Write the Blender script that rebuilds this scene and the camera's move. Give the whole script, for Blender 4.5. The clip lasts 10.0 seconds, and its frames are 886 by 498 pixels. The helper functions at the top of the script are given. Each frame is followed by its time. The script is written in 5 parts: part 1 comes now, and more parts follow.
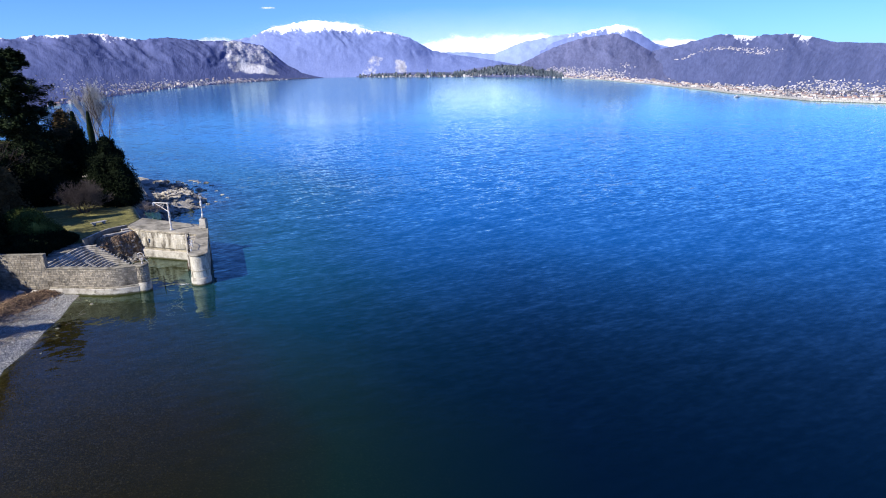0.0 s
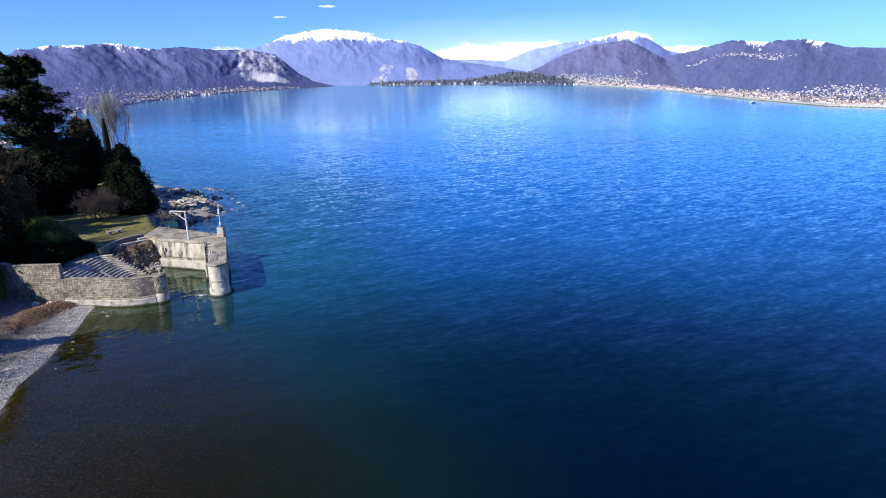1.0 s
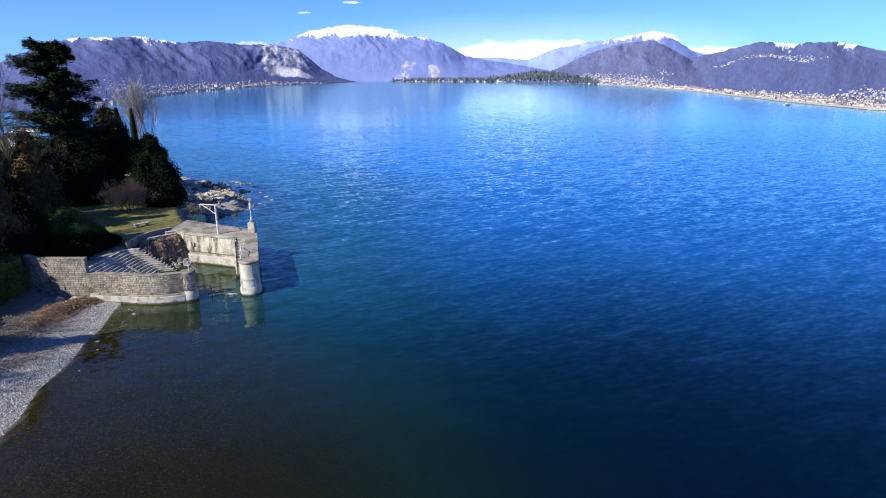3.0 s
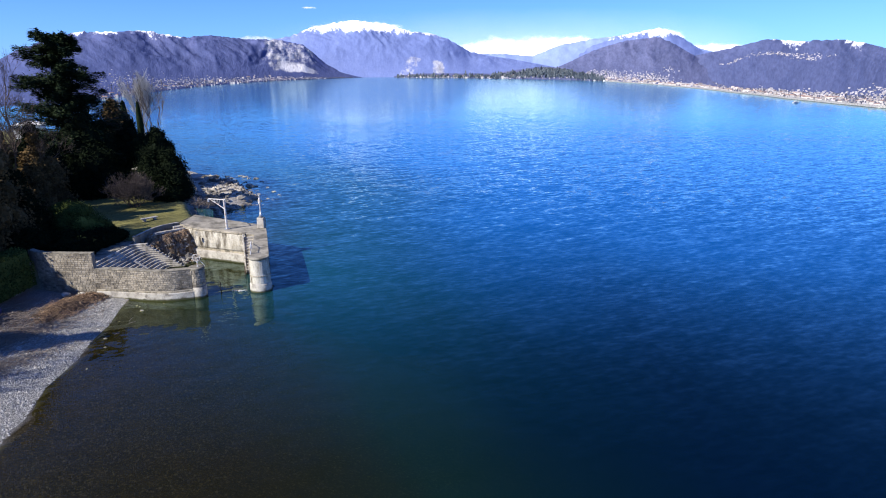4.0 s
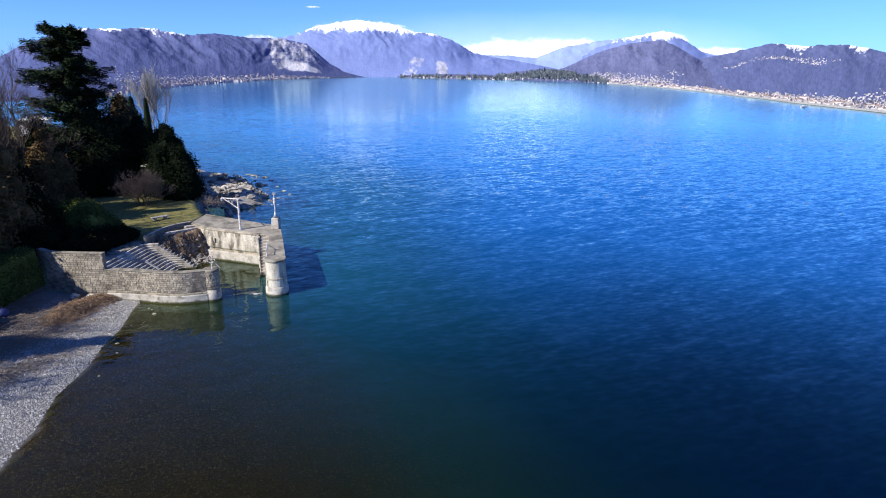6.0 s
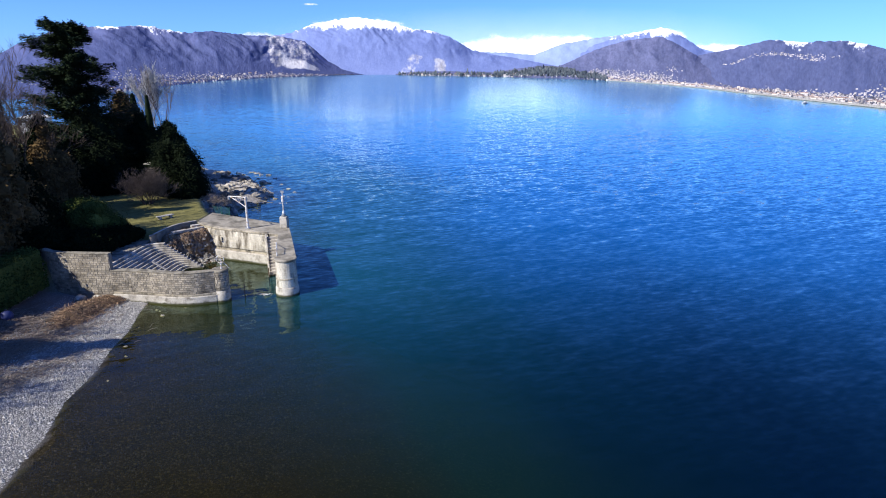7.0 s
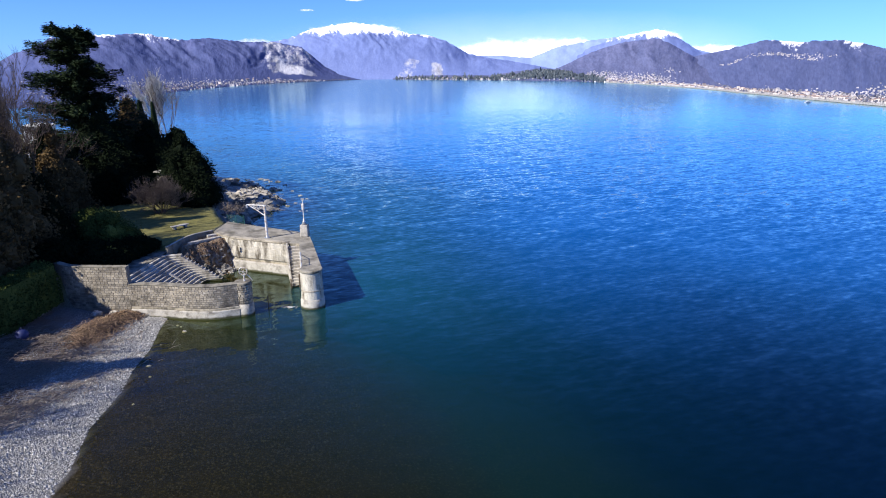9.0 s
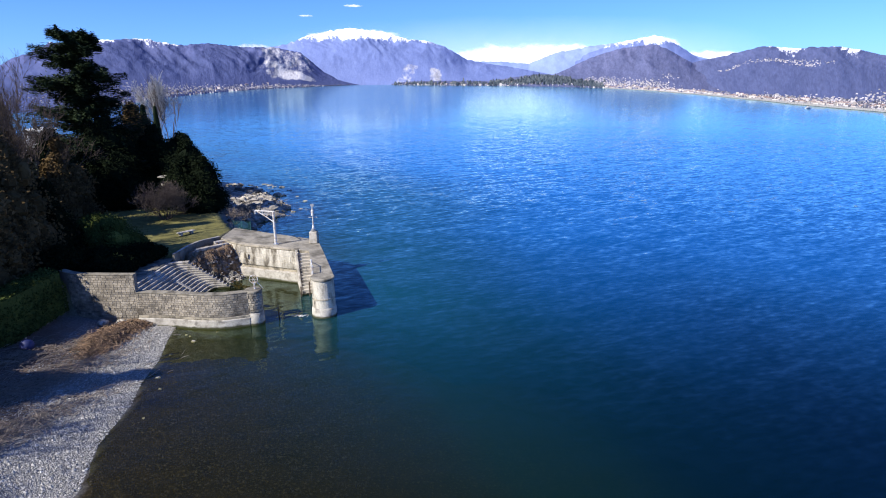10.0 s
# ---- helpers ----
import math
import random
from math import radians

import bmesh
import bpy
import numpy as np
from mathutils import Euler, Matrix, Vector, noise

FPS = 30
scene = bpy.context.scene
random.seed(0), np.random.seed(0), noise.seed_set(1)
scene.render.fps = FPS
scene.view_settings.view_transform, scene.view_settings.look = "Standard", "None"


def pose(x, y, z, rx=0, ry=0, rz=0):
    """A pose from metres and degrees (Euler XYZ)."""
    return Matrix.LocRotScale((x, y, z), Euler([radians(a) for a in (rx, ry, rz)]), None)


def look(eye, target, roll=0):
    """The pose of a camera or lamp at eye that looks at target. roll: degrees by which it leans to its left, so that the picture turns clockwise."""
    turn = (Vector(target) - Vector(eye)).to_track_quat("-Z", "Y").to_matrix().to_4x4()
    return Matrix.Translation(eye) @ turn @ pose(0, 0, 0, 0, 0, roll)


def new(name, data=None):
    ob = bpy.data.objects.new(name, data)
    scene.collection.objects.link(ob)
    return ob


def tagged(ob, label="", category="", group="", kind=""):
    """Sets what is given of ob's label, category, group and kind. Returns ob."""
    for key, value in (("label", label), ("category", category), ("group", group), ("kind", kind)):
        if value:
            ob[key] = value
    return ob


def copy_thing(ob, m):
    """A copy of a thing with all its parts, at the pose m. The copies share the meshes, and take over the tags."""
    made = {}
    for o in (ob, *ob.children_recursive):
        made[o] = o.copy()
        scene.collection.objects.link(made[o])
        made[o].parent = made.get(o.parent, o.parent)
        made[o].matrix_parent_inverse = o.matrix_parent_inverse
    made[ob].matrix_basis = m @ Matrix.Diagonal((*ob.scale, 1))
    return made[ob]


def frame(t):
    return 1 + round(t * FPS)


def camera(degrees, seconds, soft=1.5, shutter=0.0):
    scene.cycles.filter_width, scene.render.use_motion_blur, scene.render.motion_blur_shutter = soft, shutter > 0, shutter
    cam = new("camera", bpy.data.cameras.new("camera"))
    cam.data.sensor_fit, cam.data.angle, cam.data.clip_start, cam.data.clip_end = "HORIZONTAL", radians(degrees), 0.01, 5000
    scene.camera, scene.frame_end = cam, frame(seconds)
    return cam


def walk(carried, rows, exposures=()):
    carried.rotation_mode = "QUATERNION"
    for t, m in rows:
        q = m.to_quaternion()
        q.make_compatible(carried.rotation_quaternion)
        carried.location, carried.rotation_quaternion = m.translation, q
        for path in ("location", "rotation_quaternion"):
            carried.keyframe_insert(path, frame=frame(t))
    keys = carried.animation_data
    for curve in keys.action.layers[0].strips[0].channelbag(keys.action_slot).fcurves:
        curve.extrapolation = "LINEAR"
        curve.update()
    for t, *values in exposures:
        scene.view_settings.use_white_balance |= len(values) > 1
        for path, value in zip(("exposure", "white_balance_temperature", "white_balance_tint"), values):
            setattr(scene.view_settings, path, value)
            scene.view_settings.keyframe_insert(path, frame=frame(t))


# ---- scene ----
cam = camera(72.0, 10.0, 1.05)
PATH = [
    (0, (2.028, -3.265, 15.18), (2.059, -1.345, 14.619), -1.3),
    (0.5, (1.476, -2.348, 15.023), (1.489, -0.426, 14.471), -1.5),
    (1, (0.888, -1.585, 14.926), (0.886, 0.342, 14.388), -1.6),
    (1.5, (0.392, -0.761, 14.757), (0.371, 1.16, 14.202), -1.3),
    (2, (-0.092, -0.095, 14.666), (-0.127, 1.828, 14.119), -1.2),
    (2.5, (-0.58, 0.627, 14.56), (-0.634, 2.551, 14.018), -0.9),
    (4, (-1.783, 2.151, 14.25), (-1.854, 4.071, 13.695), -0.4),
    (4.5, (-2.183, 2.596, 14.18), (-2.261, 4.514, 13.618), 0.2),
    (5, (-2.538, 2.916, 14.138), (-2.616, 4.837, 13.587), 0.2),
    (5.5, (-2.912, 3.26, 14.094), (-2.987, 5.181, 13.543), 0.3),
    (7, (-4.376, 4.512, 13.86), (-4.445, 6.431, 13.299), 0.1),
    (7.5, (-4.978, 5.093, 13.75), (-5.058, 7.011, 13.188), -0.1),
    (8, (-5.512, 5.552, 13.695), (-5.593, 7.472, 13.143), -0.5),
    (8.5, (-5.975, 5.831, 13.659), (-6.045, 7.752, 13.109), -0.4),
    (9, (-6.496, 6.169, 13.665), (-6.561, 8.091, 13.116), -0.6),
    (9.5, (-7.003, 6.568, 13.676), (-7.068, 8.494, 13.144), -0.4),
    (10, (-7.52, 6.99, 13.575), (-7.579, 8.917, 13.042), -0.5),
]
walk(cam, [(t, look(eye, target, roll)) for t, eye, target, roll in PATH], [(0, 0.7), (10, 0.7)])

# ---- light ----
SUN_TO = Vector((0.785, 0.62, -0.84)).normalized()
world = bpy.data.worlds.new("sky")
scene.world = world
world.use_nodes = True
wn = world.node_tree.nodes
sky = wn.new("ShaderNodeTexSky")
sky.sky_type, sky.sun_disc = "NISHITA", False
sky.sun_elevation, sky.sun_rotation = radians(40), radians(232)
sky.altitude, sky.air_density, sky.dust_density, sky.ozone_density = 1800, 0.9, 1.6, 1.6
tone = wn.new("ShaderNodeMix")
tone.data_type, tone.blend_type = "RGBA", "MULTIPLY"
tone.inputs[0].default_value, tone.inputs[7].default_value = 1.0, (0.27, 0.475, 1.0, 1)
world.node_tree.links.new(sky.outputs[0], tone.inputs[6])
world.node_tree.links.new(tone.outputs[2], wn["Background"].inputs[0])
wn["Background"].inputs[1].default_value = 0.14
sun = new("sun", bpy.data.lights.new("sun", "SUN"))
sun.data.energy, sun.data.angle, sun.data.color = 5.0, radians(0.53), (1.0, 0.95, 0.87)
sun.matrix_world = look((0, 0, 50), Vector((0, 0, 50)) + SUN_TO)


# ---- materials ----
def nodes_of(name):
    m = bpy.data.materials.new(name)
    m.use_nodes = True
    nt = m.node_tree
    return m, nt, nt.nodes["Principled BSDF"]


def wire(nt, a, b):
    nt.links.new(a, b)


def noise_node(nt, scale, detail=4.0, rough=0.6, stretch=None):
    tex = nt.nodes.new("ShaderNodeTexNoise")
    tex.inputs["Scale"].default_value, tex.inputs["Detail"].default_value = scale, detail
    tex.inputs["Roughness"].default_value = rough
    geo = nt.nodes.new("ShaderNodeNewGeometry")
    if stretch:
        mp = nt.nodes.new("ShaderNodeMapping")
        mp.vector_type = "TEXTURE"
        mp.inputs["Scale"].default_value = tuple(1 / c for c in stretch)
        wire(nt, geo.outputs["Position"], mp.inputs[0])
        wire(nt, mp.outputs[0], tex.inputs["Vector"])
    else:
        wire(nt, geo.outputs["Position"], tex.inputs["Vector"])
    return tex.outputs["Fac"]


def ramp(nt, fac, stops):
    r = nt.nodes.new("ShaderNodeValToRGB")
    e = r.color_ramp.elements
    while len(e) < len(stops):
        e.new(0.5)
    for el, (p, c) in zip(e, stops):
        el.position, el.color = p, (*c, 1)
    wire(nt, fac, r.inputs[0])
    return r.outputs[0]


def mix(nt, fac, a, b, mode="MIX"):
    n = nt.nodes.new("ShaderNodeMix")
    n.data_type, n.blend_type = "RGBA", mode
    for sock, v in ((n.inputs[0], fac), (n.inputs[6], a), (n.inputs[7], b)):
        if isinstance(v, bpy.types.NodeSocket):
            wire(nt, v, sock)
        elif isinstance(v, tuple):
            sock.default_value = (*v, 1)
        else:
            sock.default_value = v
    return n.outputs[2]


def math_node(nt, op, a, b=0.0):
    n = nt.nodes.new("ShaderNodeMath")
    n.operation = op
    for sock, v in ((n.inputs[0], a), (n.inputs[1], b)):
        if isinstance(v, bpy.types.NodeSocket):
            wire(nt, v, sock)
        else:
            sock.default_value = v
    return n.outputs[0]


def step_node(nt, v, lo, hi):
    n = nt.nodes.new("ShaderNodeMapRange")
    n.inputs[1].default_value, n.inputs[2].default_value = lo, hi
    wire(nt, v, n.inputs[0])
    return n.outputs[0]


def attr(nt, name):
    n = nt.nodes.new("ShaderNodeAttribute")
    n.attribute_name = name
    return n.outputs["Fac"]


def add_bump(nt, bsdf, height, strength, dist):
    b = nt.nodes.new("ShaderNodeBump")
    b.inputs["Strength"].default_value, b.inputs["Distance"].default_value = strength, dist
    wire(nt, height, b.inputs["Height"])
    wire(nt, b.outputs[0], bsdf.inputs["Normal"])


def surface(name, dark, light, scale=3.0, grain=30.0, rough=0.85, bump=0.4, dist=0.02, metal=0.0, stain=None, stain_scale=0.8,
            vary=0.0, island=False, stretch=None, spec=0.3, algae=False):
    """A weathered surface: broad mottling, fine grain, optional stains, optional variation from piece to piece."""
    m, nt, b = nodes_of(name)
    broad = noise_node(nt, scale, 5, 0.6, stretch)
    col = ramp(nt, broad, [(0.3, dark), (0.7, light)])
    fine = noise_node(nt, grain, 3, 0.7)
    col = mix(nt, 0.35, col, ramp(nt, fine, [(0.3, tuple(0.6 * c for c in dark)), (0.7, tuple(min(1, 1.25 * c) for c in light))]))
    if stain:
        s = step_node(nt, noise_node(nt, stain_scale, 6, 0.65, stretch), 0.47, 0.64)
        col = mix(nt, s, col, stain)
    if vary:
        src = nt.nodes.new("ShaderNodeNewGeometry").outputs["Random Per Island"] if island else nt.nodes.new("ShaderNodeObjectInfo").outputs["Random"]
        shade = ramp(nt, src, [(0.0, (1 - vary,) * 3), (1.0, (1 + vary, 1 + 0.92 * vary, 1 + 0.8 * vary))])
        col = mix(nt, 1.0, col, shade, "MULTIPLY")
    if algae:
        geo = nt.nodes.new("ShaderNodeSeparateXYZ")
        wire(nt, nt.nodes.new("ShaderNodeNewGeometry").outputs["Position"], geo.inputs[0])
        edge = math_node(nt, "ADD", geo.outputs[2], math_node(nt, "MULTIPLY", noise_node(nt, 3.0, 4), -0.22))
        col = mix(nt, step_node(nt, edge, 0.06, -0.04), col, (0.05, 0.05, 0.022))
    wire(nt, col, b.inputs["Base Color"])
    b.inputs["Roughness"].default_value, b.inputs["Metallic"].default_value = rough, metal
    b.inputs["Specular IOR Level"].default_value = spec
    if bump:
        add_bump(nt, b, fine, bump, dist)
    return m


CONCRETE = surface("weathered_concrete", (0.225, 0.193, 0.14), (0.47, 0.415, 0.315), 1.6, 25, 0.9, 0.5, 0.02, stain=(0.09, 0.08, 0.06), stain_scale=1.3, algae=True)
# dark copings, and painted shade on the landing and kerb side
CONCRETE_DARK = surface("lichen_and_shade_concrete", (0.13, 0.115, 0.088), (0.30, 0.27, 0.21), 1.8, 25, 0.92, 0.5, 0.02, stain=(0.07, 0.062, 0.047), stain_scale=1.6)
CONCRETE_PALE = surface("washed_concrete", (0.31, 0.28, 0.23), (0.55, 0.51, 0.44), 1.2, 20, 0.9, 0.4, 0.02, stain=(0.19, 0.17, 0.14), stain_scale=2.0, algae=True)
QUAY_FACE = surface("streaked_render", (0.26, 0.23, 0.175), (0.64, 0.60, 0.51), 2.6, 14, 0.92, 0.6, 0.03, stain=(0.085, 0.07, 0.05), stain_scale=2.3, stretch=(1.0, 1.0, 0.28), vary=0.2)
QUAY_TOP = surface("quay_paving", (0.17, 0.152, 0.118), (0.33, 0.30, 0.24), 1.4, 14, 0.92, 0.6, 0.015, stain=(0.10, 0.09, 0.068), stain_scale=0.9)
MORTAR = surface("mortar", (0.13, 0.113, 0.09), (0.23, 0.20, 0.165), 4, 40, 0.95, 0.5, 0.02)
STONE = surface("wall_stone", (0.16, 0.14, 0.11), (0.375, 0.335, 0.27), 1.3, 22, 0.9, 0.6, 0.02, stain=(0.10, 0.085, 0.065), stain_scale=0.7, vary=0.36)
STONE_JOINED = surface("wall_stone_courses", (0.16, 0.14, 0.11), (0.375, 0.335, 0.27), 1.3, 22, 0.9, 0.6, 0.02, stain=(0.10, 0.085, 0.065), stain_scale=0.7, vary=0.36, island=True)
ROCK = surface("shore_rock", (0.15, 0.138, 0.12), (0.43, 0.40, 0.355), 0.9, 9, 0.9, 0.7, 0.05, stain=(0.07, 0.065, 0.055), stain_scale=0.7, vary=0.3)
PEBBLE = surface("pebble", (0.18, 0.178, 0.168), (0.36, 0.353, 0.335), 5, 30, 0.85, 0.3, 0.01, vary=0.5, island=True)
BED_STONE = surface("algae_covered_stone", (0.012, 0.010, 0.004), (0.034, 0.028, 0.013), 5, 30, 0.85, 0.3, 0.01, vary=0.8, island=True)
EARTH = surface("broken_earth", (0.07, 0.043, 0.021), (0.25, 0.16, 0.085), 2.2, 11, 0.98, 1.0, 0.08, stain=(0.22, 0.19, 0.155), stain_scale=2.2)
REED = surface("dry_reed", (0.14, 0.088, 0.055), (0.31, 0.215, 0.14), 2.0, 12, 0.9, 0.0, vary=0.5, island=True)
BARK = surface("bark", (0.05, 0.04, 0.03), (0.11, 0.09, 0.07), 3, 25, 0.95, 0.6, 0.03)
TWIG = surface("bare_twig", (0.05, 0.037, 0.03), (0.105, 0.08, 0.066), 2, 25, 0.9, 0.0)
TWIG_PALE = surface("pale_twig", (0.16, 0.125, 0.10), (0.28, 0.23, 0.185), 2, 25, 0.9, 0.0)
TWIG_BROWN = surface("brown_twig", (0.055, 0.038, 0.027), (0.11, 0.077, 0.055), 2, 25, 0.9, 0.0)
TWIG_WHITE = surface("whitish_twig", (0.28, 0.27, 0.26), (0.43, 0.42, 0.41), 2, 25, 0.9, 0.0)
WHITE_METAL = surface("white_painted_steel", (0.48, 0.48, 0.47), (0.66, 0.66, 0.64), 4, 40, 0.5, 0.1, 0.003, stain=(0.35, 0.25, 0.17), stain_scale=5)
GREY_METAL = surface("galvanised_steel", (0.35, 0.36, 0.37), (0.5, 0.51, 0.52), 4, 30, 0.45, 0.1, 0.003, metal=0.6)
GREEN_METAL = surface("green_coated_wire", (0.02, 0.09, 0.085), (0.04, 0.15, 0.14), 4, 30, 0.6, 0.1, 0.003)
RUST = surface("old_timber", (0.05, 0.035, 0.025), (0.12, 0.085, 0.06), 3, 25, 0.95, 0.4, 0.01)
BLUE_PLASTIC = surface("faded_blue_plastic", (0.015, 0.02, 0.07), (0.03, 0.04, 0.12), 3, 30, 0.5, 0.1, 0.003)
PLASTER = surface("house_plaster", (0.50, 0.47, 0.42), (0.68, 0.65, 0.6), 0.5, 6, 0.9, 0.2, 0.02)
GLASS = surface("dark_window_pane", (0.02, 0.025, 0.03), (0.03, 0.035, 0.045), 1, 4, 0.1, 0.0, spec=0.5)
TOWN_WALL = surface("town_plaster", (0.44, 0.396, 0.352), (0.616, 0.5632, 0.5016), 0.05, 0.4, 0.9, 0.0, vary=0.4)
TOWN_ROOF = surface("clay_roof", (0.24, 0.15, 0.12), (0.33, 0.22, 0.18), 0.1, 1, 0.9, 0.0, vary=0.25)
# plaster greyed to carry the haze over the far slopes
TOWN_MIX = surface("hazed_plaster", (0.2992, 0.2816, 0.2904), (0.4752, 0.4488, 0.44), 0.05, 0.4, 0.9, 0.0, vary=0.5, island=True)


def cloud_material(name="cloud", torn=0.5, grain=0.025):
    m, nt, b = nodes_of(name)
    b.inputs["Base Color"].default_value = (0.96, 0.96, 0.96, 1)
    b.inputs["Roughness"].default_value = 1.0
    b.inputs["Specular IOR Level"].default_value = 0.0
    wisp = math_node(nt, "MULTIPLY", math_node(nt, "SUBTRACT", noise_node(nt, grain, 6, 0.65), 0.5), torn)
    soft = step_node(nt, math_node(nt, "ADD", attr(nt, "dense"), wisp), 0.05, 0.95)
    wire(nt, soft, b.inputs["Alpha"])
    return m


CLOUD = cloud_material()
# sheet material for painted haze near the horizon
VEIL = cloud_material("horizon_haze_veil", 0.04, 0.004)


def foliage(name, dark, light):
    m, nt, b = nodes_of(name)
    src = nt.nodes.new("ShaderNodeNewGeometry").outputs["Random Per Island"]
    col = ramp(nt, src, [(0.0, dark), (1.0, light)])
    broad = noise_node(nt, 0.5, 3)
    col = mix(nt, 1.0, col, ramp(nt, broad, [(0.3, (0.6, 0.62, 0.6)), (0.7, (1.15, 1.1, 1.0))]), "MULTIPLY")
    wire(nt, col, b.inputs["Base Color"])
    b.inputs["Roughness"].default_value = 0.9
    b.inputs["Specular IOR Level"].default_value = 0.05
    return m


CEDAR_LEAF = foliage("cedar_needles", (0.014, 0.025, 0.014), (0.043, 0.064, 0.03))
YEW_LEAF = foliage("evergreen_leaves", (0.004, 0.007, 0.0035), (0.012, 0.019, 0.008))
CYPRESS_LEAF = foliage("cypress_leaves", (0.012, 0.022, 0.012), (0.035, 0.052, 0.024))
HEDGE_LEAF = foliage("hedge_leaves", (0.024, 0.038, 0.010), (0.095, 0.12, 0.034))
BROWN_LEAF = foliage("browned_leaves", (0.07, 0.048, 0.022), (0.13, 0.09, 0.045))
# far-shore trees, with bluish haze put into both colours
FOREST_LEAF = foliage("hazed_lakeside_woods", (0.046, 0.063, 0.085), (0.132, 0.152, 0.172))
BARE_WOODS = foliage("hazed_bare_woods", (0.08, 0.085, 0.125), (0.17, 0.165, 0.20))
GRASS_LEAF = foliage("dry_grass_blades", (0.06, 0.07, 0.02), (0.16, 0.15, 0.05))


def slope_noise(nt, scale, detail, rough, stretch=None):
    """Noise laid along a mountainside by arc and height."""
    tex = nt.nodes.new("ShaderNodeTexNoise")
    tex.inputs["Scale"].default_value, tex.inputs["Detail"].default_value, tex.inputs["Roughness"].default_value = scale, detail, rough
    n = nt.nodes.new("ShaderNodeAttribute")
    n.attribute_name = "lie"
    place = n.outputs["Vector"]
    if stretch:
        v = nt.nodes.new("ShaderNodeVectorMath")
        v.operation = "MULTIPLY"
        v.inputs[1].default_value = stretch
        wire(nt, place, v.inputs[0])
        place = v.outputs[0]
    wire(nt, place, tex.inputs["Vector"])
    return tex.outputs["Fac"]


def mountain_material(name, dark, light, speckle=0.4, relief=0.3, rock=(0.72, 0.69, 0.67), rib=0.5):
    """Bare winter woods on ribbed slopes, with rock and snow where the slope carries them."""
    m, nt, b = nodes_of(name)
    n1 = slope_noise(nt, 0.022, 8, 0.66)
    col = ramp(nt, n1, [(0.32, dark), (0.68, light)])
    n2 = slope_noise(nt, 0.14, 6, 0.7)
    col = mix(nt, speckle, col, ramp(nt, n2, [(0.35, tuple(0.55 * c for c in dark)), (0.7, tuple(1.3 * c for c in light))]))
    # bare ribs high up, and darker gullies running down the slope
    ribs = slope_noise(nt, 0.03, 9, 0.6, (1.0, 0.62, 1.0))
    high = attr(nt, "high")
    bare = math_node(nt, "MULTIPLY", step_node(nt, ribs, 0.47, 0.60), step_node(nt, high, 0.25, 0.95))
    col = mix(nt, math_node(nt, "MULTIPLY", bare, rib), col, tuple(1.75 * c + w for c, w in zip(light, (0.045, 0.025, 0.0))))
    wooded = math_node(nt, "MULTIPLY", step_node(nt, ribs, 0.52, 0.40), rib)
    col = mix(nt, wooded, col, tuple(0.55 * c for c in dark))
    streak = slope_noise(nt, 0.05, 7, 0.66)
    rk = step_node(nt, math_node(nt, "ADD", attr(nt, "rock"), math_node(nt, "MULTIPLY", math_node(nt, "SUBTRACT", streak, 0.5), 1.7)), 0.42, 0.78)
    col = mix(nt, math_node(nt, "MULTIPLY", rk, 0.85), col, mix(nt, 0.5, ramp(nt, n2, [(0.35, tuple(0.5 * c for c in rock)), (0.6, rock)]), ramp(nt, ribs, [(0.42, tuple(0.3 * c for c in rock)), (0.52, rock)])))
    drift = math_node(nt, "ADD", math_node(nt, "MULTIPLY", math_node(nt, "SUBTRACT", n2, 0.5), 1.6), math_node(nt, "MULTIPLY", math_node(nt, "SUBTRACT", ribs, 0.5), 2.2))
    sn = step_node(nt, math_node(nt, "ADD", attr(nt, "snow"), drift), 0.33, 0.60)
    col = mix(nt, sn, col, (0.9, 0.91, 0.93))
    wire(nt, col, b.inputs["Base Color"])
    b.inputs["Roughness"].default_value = 0.95
    b.inputs["Specular IOR Level"].default_value = 0.05
    add_bump(nt, b, math_node(nt, "ADD", math_node(nt, "MULTIPLY", n2, 0.35), ribs), relief, 24)
    return m


# base colours include distance haze, paler and bluer for the farther ranges
HILL_A = mountain_material("hazed_winter_woods", (0.05115, 0.06688, 0.158), (0.08956, 0.1068, 0.2185), 0.28, 0.25, rib=0.22)
HILL_B = mountain_material("hazed_high_woods", (0.136, 0.1779, 0.3612), (0.176, 0.2245, 0.4244), 0.16, 0.16, (0.56, 0.55, 0.57), 0.14)
HILL_C = mountain_material("hazed_remote_slopes", (0.215, 0.2838, 0.516), (0.258, 0.3311, 0.5676), 0.12, 0.12, rib=0.12)
HILL_E = mountain_material("hazed_brown_woods", (0.081, 0.095, 0.182), (0.139, 0.15, 0.255), 0.4, 0.25, rib=0.16)
HILL_F = mountain_material("hazed_pale_woods", (0.06798, 0.08471, 0.1761), (0.12, 0.1398, 0.2574), 0.35, 0.25, rib=0.16)


